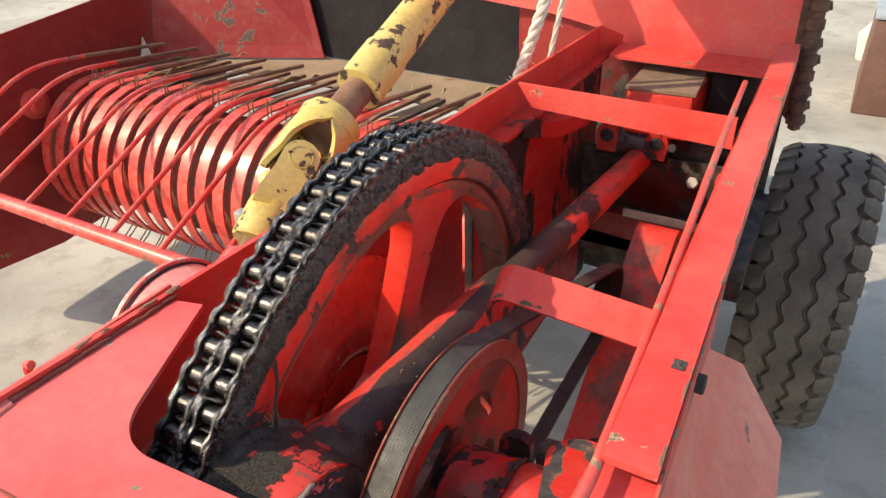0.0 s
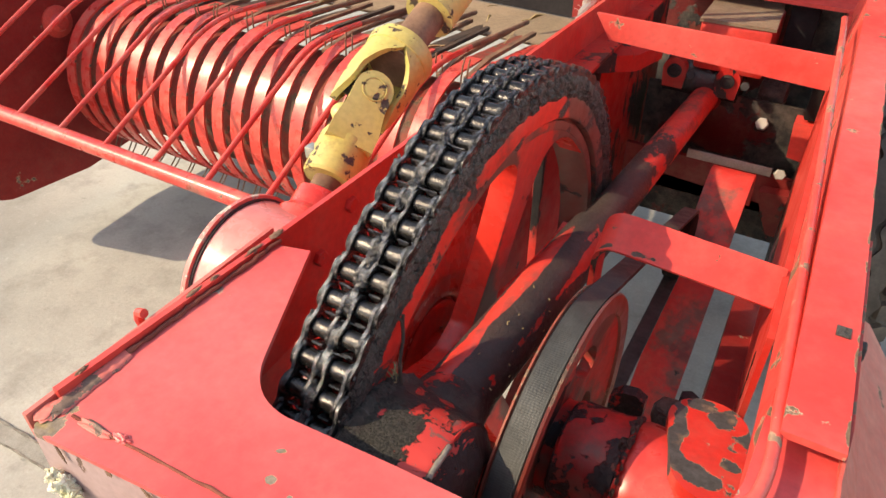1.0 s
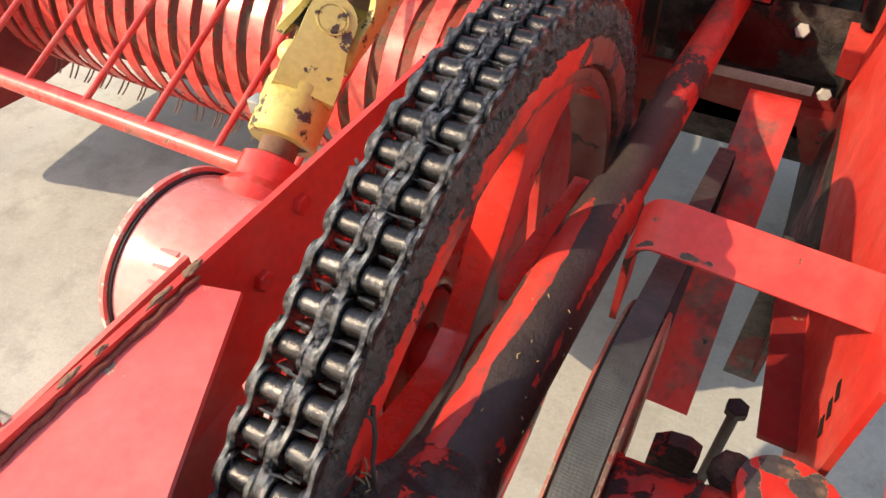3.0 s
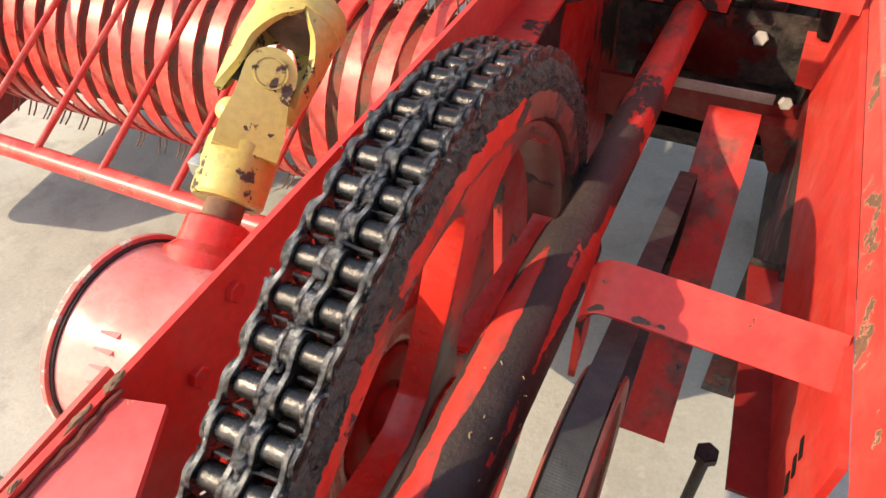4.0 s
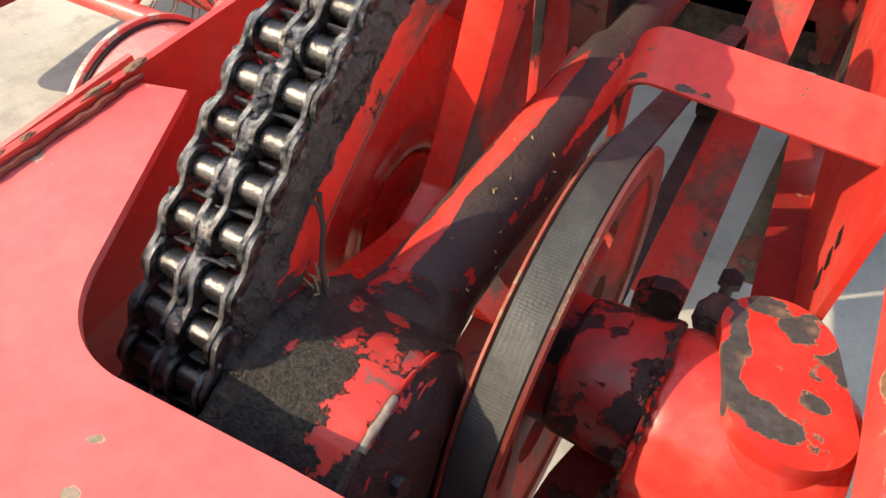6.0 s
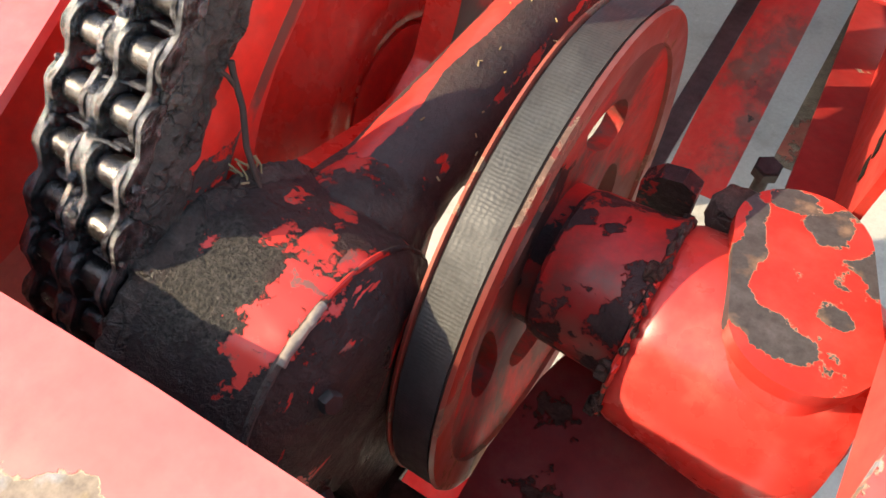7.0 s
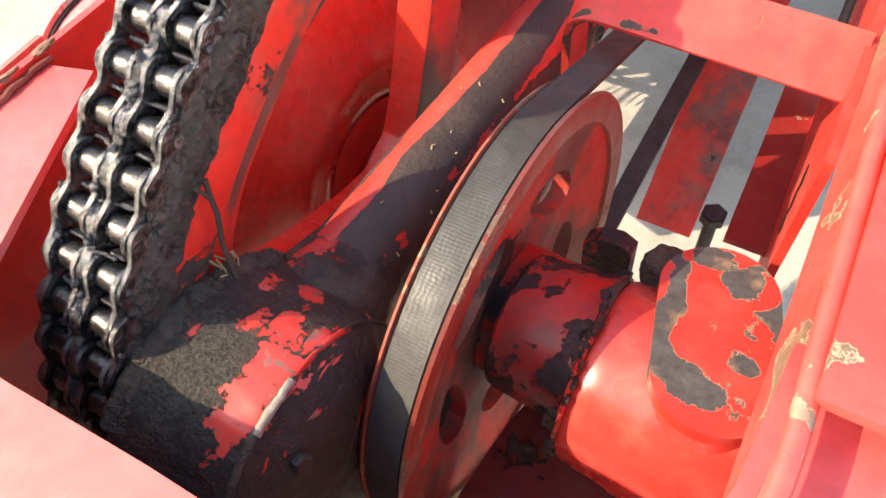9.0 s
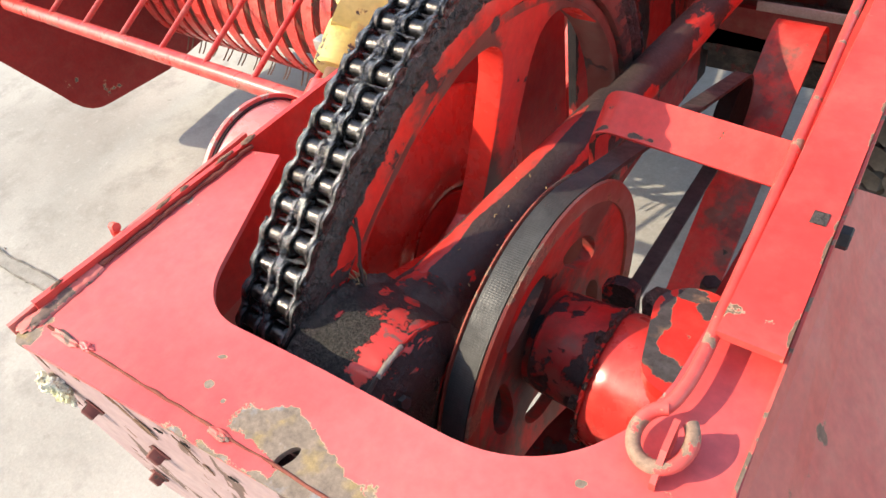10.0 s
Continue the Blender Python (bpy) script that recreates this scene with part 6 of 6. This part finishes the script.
def build_pickup():
    th = thing("pickup_reel", (-1.4, PY, 0.2), "red hay pickup with curved stripper bands", "pickup reel")
    prof = []
    for k in range(17):
        a = radians(-62 + 162 * k / 16)
        prof.append((PY - PRD * math.cos(a), PZ + PRD * math.sin(a)))
    prof += [(PY + 0.10, PZ + PRD - 0.006)]
    bm = bmesh.new()
    folded(bm, [(0, y, z) for y, z in prof], (0.038, 0, 0), -0.006)
    band_mesh = finish(bm, "stripper_band", M_RING, 0.0012, 1)
    z0, z1 = PZ + PRD - 0.0062, PZ + PRD - 0.035

    def tail_mesh(mat, w0, w1, y1, lift):
        bm = bmesh.new()
        slab(bm, [(0.0205 - w0 / 2, PY + 0.0985, z0 + lift), (0.0205 + w0 / 2, PY + 0.0985, z0 + lift), (0.0205 + w1 / 2, PY + y1, z1 + lift), (0.0205, PY + y1 + 0.02, z1 + lift), (0.0205 - w1 / 2, PY + y1, z1 + lift)], (0, 0, -0.004))
        return finish(bm, "band_tail", mat, 0.0008, 1)

    tails = [tail_mesh(M_RING, 0.041, 0.030, 0.33, 0.0), tail_mesh(M_DRUM, 0.040, 0.024, 0.36, 0.0), tail_mesh(M_STRAWED, 0.040, 0.028, 0.34, 0.0), tail_mesh(M_SLATE, 0.040, 0.020, 0.38, 0.0), tail_mesh(M_RUST, 0.040, 0.024, 0.35, 0.0)]
    bm = bmesh.new()
    folded(bm, [(0.046, PY - 0.02, z0 - 0.004), (0.046, PY + 0.10, z0 + 0.006), (0.046, PY + 0.38, z1 + 0.012)], (0.013, 0, 0), -0.010)
    bar_mesh = finish(bm, "tail_bar", M_SLATE, 0.002, 1)
    rust_bar = bar_mesh.copy()
    rust_bar.materials[0] = M_RUST
    bm = bmesh.new()
    u = [(-0.009, 0, -0.02), (-0.009, 0.004, 0.022), (-0.008, 0.010, 0.046)]
    sweep(bm, u, 0.0022, 6)
    sweep(bm, [(0.009, 0, -0.02), (0.009, 0.004, 0.022), (0.008, 0.010, 0.044)], 0.0022, 6)
    sweep(bm, [(-0.009, 0, -0.018), (0, -0.006, -0.014), (0.009, 0, -0.018)], 0.0026, 6)
    tine_mesh = finish(bm, "spring_tine", M_RUST)
    rng = random.Random(9)
    x = -2.15
    k = 0
    while x < -0.60:
        band = part("stripper_band", band_mesh, None, th)
        band.matrix_basis = Matrix.Translation((x, 0, 0))
        ob = part("band_tail", tails[(0, 1, 2, 1, 0, 3, 4, 1, 0, 2, 3)[k % 11]], None, th)
        ob.matrix_basis = Matrix.Translation((x + rng.uniform(-0.004, 0.004), rng.uniform(-0.02, 0.0), 0))
        ob = part("tail_bar", rust_bar if k % 5 in (0, 2, 3) else bar_mesh, None, th)
        ob.matrix_basis = Matrix.Translation((x + 0.003, rng.uniform(-0.03, 0.01), rng.uniform(-0.002, 0.004)))
        for a in (84, -48):
            q = Vector((x + 0.0545, PY - (PRD - 0.004) * math.cos(radians(a)), PZ + (PRD - 0.004) * math.sin(radians(a))))
            ob = part("spring_tine", tine_mesh, None, th)
            ob.matrix_basis = Matrix.Translation(q) @ Matrix.Rotation(radians(90 - a) + rng.uniform(-0.25, 0.25), 4, "X") @ Matrix.Rotation(rng.uniform(-0.3, 0.3), 4, "Z")
        x += 0.068
        k += 1
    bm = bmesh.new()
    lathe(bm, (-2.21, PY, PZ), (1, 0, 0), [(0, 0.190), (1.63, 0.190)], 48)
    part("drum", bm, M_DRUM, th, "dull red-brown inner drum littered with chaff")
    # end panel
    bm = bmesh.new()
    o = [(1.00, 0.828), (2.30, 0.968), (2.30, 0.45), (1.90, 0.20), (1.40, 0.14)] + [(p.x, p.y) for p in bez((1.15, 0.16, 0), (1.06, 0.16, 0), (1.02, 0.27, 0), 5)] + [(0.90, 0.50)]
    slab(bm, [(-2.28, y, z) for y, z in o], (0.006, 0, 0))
    part("end_panel", bm, M_SHADE, th, "red end panel, painted dark for shade", 0.001)
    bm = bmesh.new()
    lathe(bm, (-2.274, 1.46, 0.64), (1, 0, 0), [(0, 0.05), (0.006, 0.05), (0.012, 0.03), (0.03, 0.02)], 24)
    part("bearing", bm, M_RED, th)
    # Hidden panel, added to keep the sun off the ground behind it.
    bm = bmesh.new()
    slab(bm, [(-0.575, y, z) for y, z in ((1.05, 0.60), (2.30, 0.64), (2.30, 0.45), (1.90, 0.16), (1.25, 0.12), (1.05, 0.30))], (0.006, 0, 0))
    part("end_panel", bm, M_SHADE, th, "hidden red inner end panel, added to shade the ground", 0.001)
    # feed floor and the dark sheet behind it
    bm = bmesh.new()
    slab(bm, [(-2.21, 1.98, 0.66), (-0.53, 1.98, 0.66), (-0.53, 2.50, 0.66), (-2.21, 2.50, 0.66)], (0, 0, -0.006))
    part("feed_floor", bm, M_TAN, th, "dusty tan feed floor")
    bm = bmesh.new()
    slab(bm, [(-1.70, 2.25, 0.665), (-0.62, 2.22, 0.665), (-0.62, 2.40, 1.35), (-1.95, 2.40, 1.35)], (0, 0.006, 0))
    part("dark_sheet", bm, M_DARK, th, "dark grey sheet")
    bm = bmesh.new()
    slab(bm, [(-2.26, 1.95, 0.668), (-1.66, 2.22, 0.668), (-1.90, 2.35, 1.30), (-2.26, 2.10, 1.30)], (0, 0.006, 0))
    part("corner_shield", bm, M_WORN, th, "red corner shield painted dark for shade, with worn patch")
    bm = bmesh.new()
    slab(bm, [(-2.27, 1.90, 0.68), (-2.21, 1.90, 0.69), (-2.25, 1.91, 0.755)], (0, 0.004, 0))
    part("corner_tab", bm, M_ROPE, th, "small pale torn tab")
    return th


build_pickup()


def build_wind_guard():
    th = thing("wind_guard", (-1.4, 1.007, 0.60), "red pipe guard with bent rods over the pickup", "guard rail")
    bm = bmesh.new()
    sweep(bm, [(-2.20, 1.007, 0.613), (-0.80, 1.007, 0.613)], 0.019, 20)
    part("front_pipe", bm, M_RING, th, "glossy red pipe")
    for k in range(9):
        x = -2.12 + 0.158 * k
        bm = bmesh.new()
        pts = [(x, 1.005, 0.625), (x, 1.31, 0.765)] + [tuple(p) for p in bez((x, 1.33, 0.774), (x, 1.40, 0.80), (x, 1.48, 0.795), 5)] + [(x, 1.58, 0.786)]
        sweep(bm, pts, 0.0065, 10)
        rod_part = part("guard_rod", bm, M_RING, th)
        bm = bmesh.new()
        sweep(bm, [(x, 1.58, 0.786), (x, 1.90, 0.748)], 0.0063, 10)
        part("rod_tail", bm, M_RUST, rod_part, "rubbed rusty rod tail")


build_wind_guard()


# ---- side beyond the beam, yard things ----
def build_yard():
    th = thing("storage_bin", (0.42, 4.5, 0), "brown sheet bin with a grey-blue rim", "bin")
    bm = bmesh.new()
    box(bm, (0.12, 4.45, 0.0), (0.85, 5.2, 0.50))
    part("body", bm, M_BROWN, th, "", 0.01)
    bm = bmesh.new()
    box(bm, (0.11, 4.44, 0.501), (0.86, 5.21, 0.525))
    part("rim", bm, M_BLUE, th, "", 0.006)
    th = thing("plastic_bucket", (0.16, 5.6, 0), "small pale plastic bucket on the concrete", "bucket")
    bm = bmesh.new()
    lathe(bm, (0.16, 5.6, 0.0), (0, 0, 1), [(0, 0.07), (0.16, 0.09), (0.20, 0.06), (0.24, 0.035), (0.25, 0.02)], 20)
    part("body", bm, M_ROPE, th)
    bm = bmesh.new()
    lathe(bm, (0.16, 5.6, 0.25), (0, 0, 1), [(0, 0.03), (0.04, 0.03), (0.045, 0.02)], 16)
    part("cap", bm, M_TAN, th, "dull tan cap")


def build_rope(path, radius, label):
    """Three strands laid round each other, with loose fibres."""
    th = thing("twine_rope", path[0], label, "rope", "ropes tied to the frame")
    pts = [Vector(p) for p in path]
    fine = []
    for a, b in zip(pts, pts[1:]):
        fine += [a.lerp(b, k / 14) for k in range(14)]
    rng = random.Random(2)
    for s in range(3):
        bm = bmesh.new()
        line = []
        for k, p in enumerate(fine):
            q = 0.55 * k + 2.094 * s
            line.append(p + Vector((math.cos(q), math.sin(q), 0)) * radius * 0.55)
        sweep(bm, line, radius * 0.62, 8)
        for k in range(26):
            p = rng.choice(line)
            d = Vector((rng.uniform(-1, 1), rng.uniform(-1, 1), rng.uniform(-1, 1))).normalized() * radius * rng.uniform(1.0, 2.2)
            sweep(bm, [p, p + d * 0.6, p + d + Vector((0, 0, -0.3 * radius))], 0.0005, 4)
        part("strand", bm, M_ROPE, th)


build_yard()
build_rope([(-0.560, 1.44, 0.90), (-0.547, 1.45, 0.955), (-0.521, 1.45, 1.03), (-0.493, 1.45, 1.117), (-0.47, 1.47, 1.21), (-0.455, 1.5, 1.34)], 0.0105, "frayed thick off-white cotton rope")
build_rope([(-0.505, 1.50, 0.955), (-0.498, 1.5, 0.994), (-0.478, 1.5, 1.109), (-0.462, 1.51, 1.22)], 0.005, "thin pale cotton cord")


M_HINGE = plain("rusty_dirt_crusted_hinge", (0.035, 0.018, 0.014), (0.12, 0.055, 0.038), 45.0, 0.85, 0.0, 0.7, 160.0, 0.003)


def build_hinge_post():
    th = thing("hinge_post", (-0.03, 1.62, 0.86), "dark rusty hinge column crusted with dirt", "hinge post")
    rng = random.Random(4)
    foot, top = Vector((-0.043, 1.662, 0.868)), Vector((-0.057, 1.70, 1.26))
    d = top - foot
    bm = bmesh.new()
    lathe(bm, foot, d, [(0, 0.004)] + [(0.004 + 0.0102 * k, 0.0125 + rng.uniform(-0.0012, 0.0012)) for k in range(39)], 20)
    part("column", bm, M_HINGE, th)
    bm = bmesh.new()
    slab(bm, [foot + Vector(p) for p in ((-0.030, 0.006, 0.03), (-0.002, 0.004, 0.0), (-0.016, 0.044, 0.39), (-0.044, 0.046, 0.39))], (0, 0.006, 0))
    part("hinge_leaf", bm, M_HINGE, th, "dark rusty hinge leaf", 0.0015)
    # knuckles and bent ears of the hinge, spaced unevenly up the column
    f = 0.03
    while f < 0.97:
        c = foot + d * f
        bm = bmesh.new()
        lathe(bm, c, d, [(0, 0.013), (0.002, 0.0165), (0.020, 0.0162), (0.022, 0.013)], 16)
        crust(bm, 0.0016)
        part("knuckle", bm, M_HINGE, th)
        bm = bmesh.new()
        w = rng.choice((-1, 1, 1)) * rng.uniform(0.016, 0.026)
        slab(bm, [c + Vector(p) for p in ((0, 0, 0.002), (w, 0.004, 0.004), (w * 0.85, 0.004, 0.020), (0, 0, 0.018))], (0, 0.005, 0))
        part("ear", bm, M_HINGE, th, "", 0.0015)
        f += rng.uniform(0.060, 0.085)


build_hinge_post()


# ---- foam tuft at the frame's corner ----
def build_tuft():
    """A wad of loose fibres caught on the plate's corner."""
    bm = bmesh.new()
    rng = random.Random(8)
    for k in range(190):
        s = rng.uniform(-1, 1)
        c = Vector((-0.490 + 0.007 * s + rng.gauss(0, 0.0022), 0.3005 + rng.gauss(0, 0.0016), 0.964 - 0.008 * s + rng.gauss(0, 0.0026)))
        d = Vector((rng.uniform(-1, 0.8), rng.uniform(-1, 0.5), rng.uniform(-1, 0.9))).normalized() * rng.uniform(0.003, 0.008)
        e = Vector((rng.uniform(-1, 1), rng.uniform(-1, 1), rng.uniform(-1, 1))) * 0.003
        sweep(bm, [c - d * 0.4, c + d * 0.3 + e, c + d * 0.7 - e * 0.4, c + d], rng.uniform(0.0010, 0.0020), 5)
    tagged(new("fibre_tuft", finish(bm, "fibre_tuft", M_WOOL)), "yellowed white fibre tuft stuck to the corner", "fibre tuft")


build_tuft()


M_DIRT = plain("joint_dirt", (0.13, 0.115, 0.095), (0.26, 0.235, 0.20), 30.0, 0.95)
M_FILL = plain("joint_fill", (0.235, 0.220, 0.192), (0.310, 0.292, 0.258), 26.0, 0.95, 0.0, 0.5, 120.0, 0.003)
M_CRUMB = plain("crumbled_concrete", (0.24, 0.225, 0.20), (0.36, 0.34, 0.305), 40.0, 0.95, 0.0, 0.8, 160.0, 0.004)


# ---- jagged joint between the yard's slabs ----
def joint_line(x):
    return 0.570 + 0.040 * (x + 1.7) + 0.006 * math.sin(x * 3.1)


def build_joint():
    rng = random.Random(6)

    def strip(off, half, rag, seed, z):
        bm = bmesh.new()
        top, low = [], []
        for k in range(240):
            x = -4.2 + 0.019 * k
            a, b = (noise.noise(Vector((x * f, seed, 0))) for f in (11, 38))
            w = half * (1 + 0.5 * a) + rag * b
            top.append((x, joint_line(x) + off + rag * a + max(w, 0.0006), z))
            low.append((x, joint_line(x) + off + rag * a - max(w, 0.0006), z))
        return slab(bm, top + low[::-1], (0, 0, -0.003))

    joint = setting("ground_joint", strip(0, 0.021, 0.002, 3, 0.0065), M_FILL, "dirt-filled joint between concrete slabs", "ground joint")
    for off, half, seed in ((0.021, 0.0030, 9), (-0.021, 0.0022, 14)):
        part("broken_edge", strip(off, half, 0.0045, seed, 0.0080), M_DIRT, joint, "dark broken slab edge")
    bm = bmesh.new()
    for k in range(120):
        x = rng.uniform(-4.0, 0.2)
        y = joint_line(x) + rng.choice((-0.02, 0.02)) + rng.gauss(0, 0.010)
        r = rng.uniform(0.0015, 0.0045)
        g = bmesh.ops.create_icosphere(bm, subdivisions=1, radius=r)["verts"]
        for v in g:
            v.co = Vector((x + v.co.x * 1.5, y + v.co.y, 0.005 + v.co.z * 0.45))
    tagged(new("concrete_crumbs", finish(bm, "concrete_crumbs", M_CRUMB)), "small crumbs of broken concrete along the joint", "concrete crumbs", "", "stuff")


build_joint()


# ---- straw ----
def build_straw():
    rng = random.Random(21)
    bm = bmesh.new()
    for k in range(24):
        x, y = rng.uniform(-2.1, -0.65), rng.uniform(1.62, 2.15)
        z = PZ + PRD + 0.012 + rng.uniform(-0.01, 0.02) - 0.09 * max(0, y - 1.7)
        a, L, w = rng.uniform(-0.5, 0.9), rng.uniform(0.03, 0.09), rng.uniform(0.0015, 0.005)
        d = Vector((math.sin(a), math.cos(a), rng.uniform(-0.1, 0.15))) * L
        n = Vector((math.cos(a), -math.sin(a), rng.uniform(-0.3, 0.3))) * w
        p = Vector((x, y, z))
        m = p + d * 0.5 + Vector((0, 0, rng.uniform(0, 0.012)))
        slab(bm, [p, m, p + d, p + d + n, m + n, p + n], (0, 0, -0.002))
    tagged(new("straw_litter", finish(bm, "straw_litter", M_STRAW)), "dry yellow straw strewn over the pickup bands", "straw", "", "stuff")
    bm = bmesh.new()
    for k in range(9):
        p = Vector((-0.350 + rng.uniform(-0.004, 0.006), 0.503 + rng.uniform(-0.006, 0.008), 0.958 + rng.uniform(-0.008, 0.006)))
        d = Vector((rng.uniform(-0.3, 0.3), rng.uniform(-0.5, 0.3), rng.uniform(0.2, 1.0))).normalized() * rng.uniform(0.008, 0.022)
        sweep(bm, [p, p + d * 0.5 + Vector((0.001, 0.001, 0)), p + d], 0.0006, 5)
    for k in range(14):
        t = rng.uniform(0.08, 0.26)
        c = SH0 + (SH1 - SH0).normalized() * t
        a = rng.uniform(0.2, 1.9)
        p = c + Vector((0.0335 * math.cos(a), 0, 0.0335 * math.sin(a)))
        d = Vector((rng.uniform(-1, 1), rng.uniform(-1, 1), rng.uniform(-0.1, 0.4))).normalized() * rng.uniform(0.0015, 0.0045)
        sweep(bm, [p - d * 0.5, p + d * 0.5], 0.0006, 5)
    tagged(new("straw_crumbs", finish(bm, "straw_crumbs", M_STRAW)), "short straw crumbs stuck in the grease", "straw", "", "stuff")


build_straw()


def build_twig():
    bm = bmesh.new()
    sweep(bm, [(-0.340, 0.500, 0.948), (-0.342, 0.503, 0.962), (-0.344, 0.507, 0.980), (-0.3445, 0.514, 0.998), (-0.347, 0.518, 1.012), (-0.3475, 0.520, 1.018)], 0.0015, 7)
    sweep(bm, [(-0.343, 0.506, 0.976), (-0.340, 0.502, 0.966), (-0.336, 0.499, 0.950)], 0.0009, 6)
    sweep(bm, [(-0.3465, 0.516, 1.008), (-0.3450, 0.514, 1.016), (-0.3452, 0.512, 1.021)], 0.0011, 6)
    tagged(new("dry_twig", finish(bm, "dry_twig", M_SLATE)), "dark dry twig stuck in the wheel grease", "twig")


build_twig()
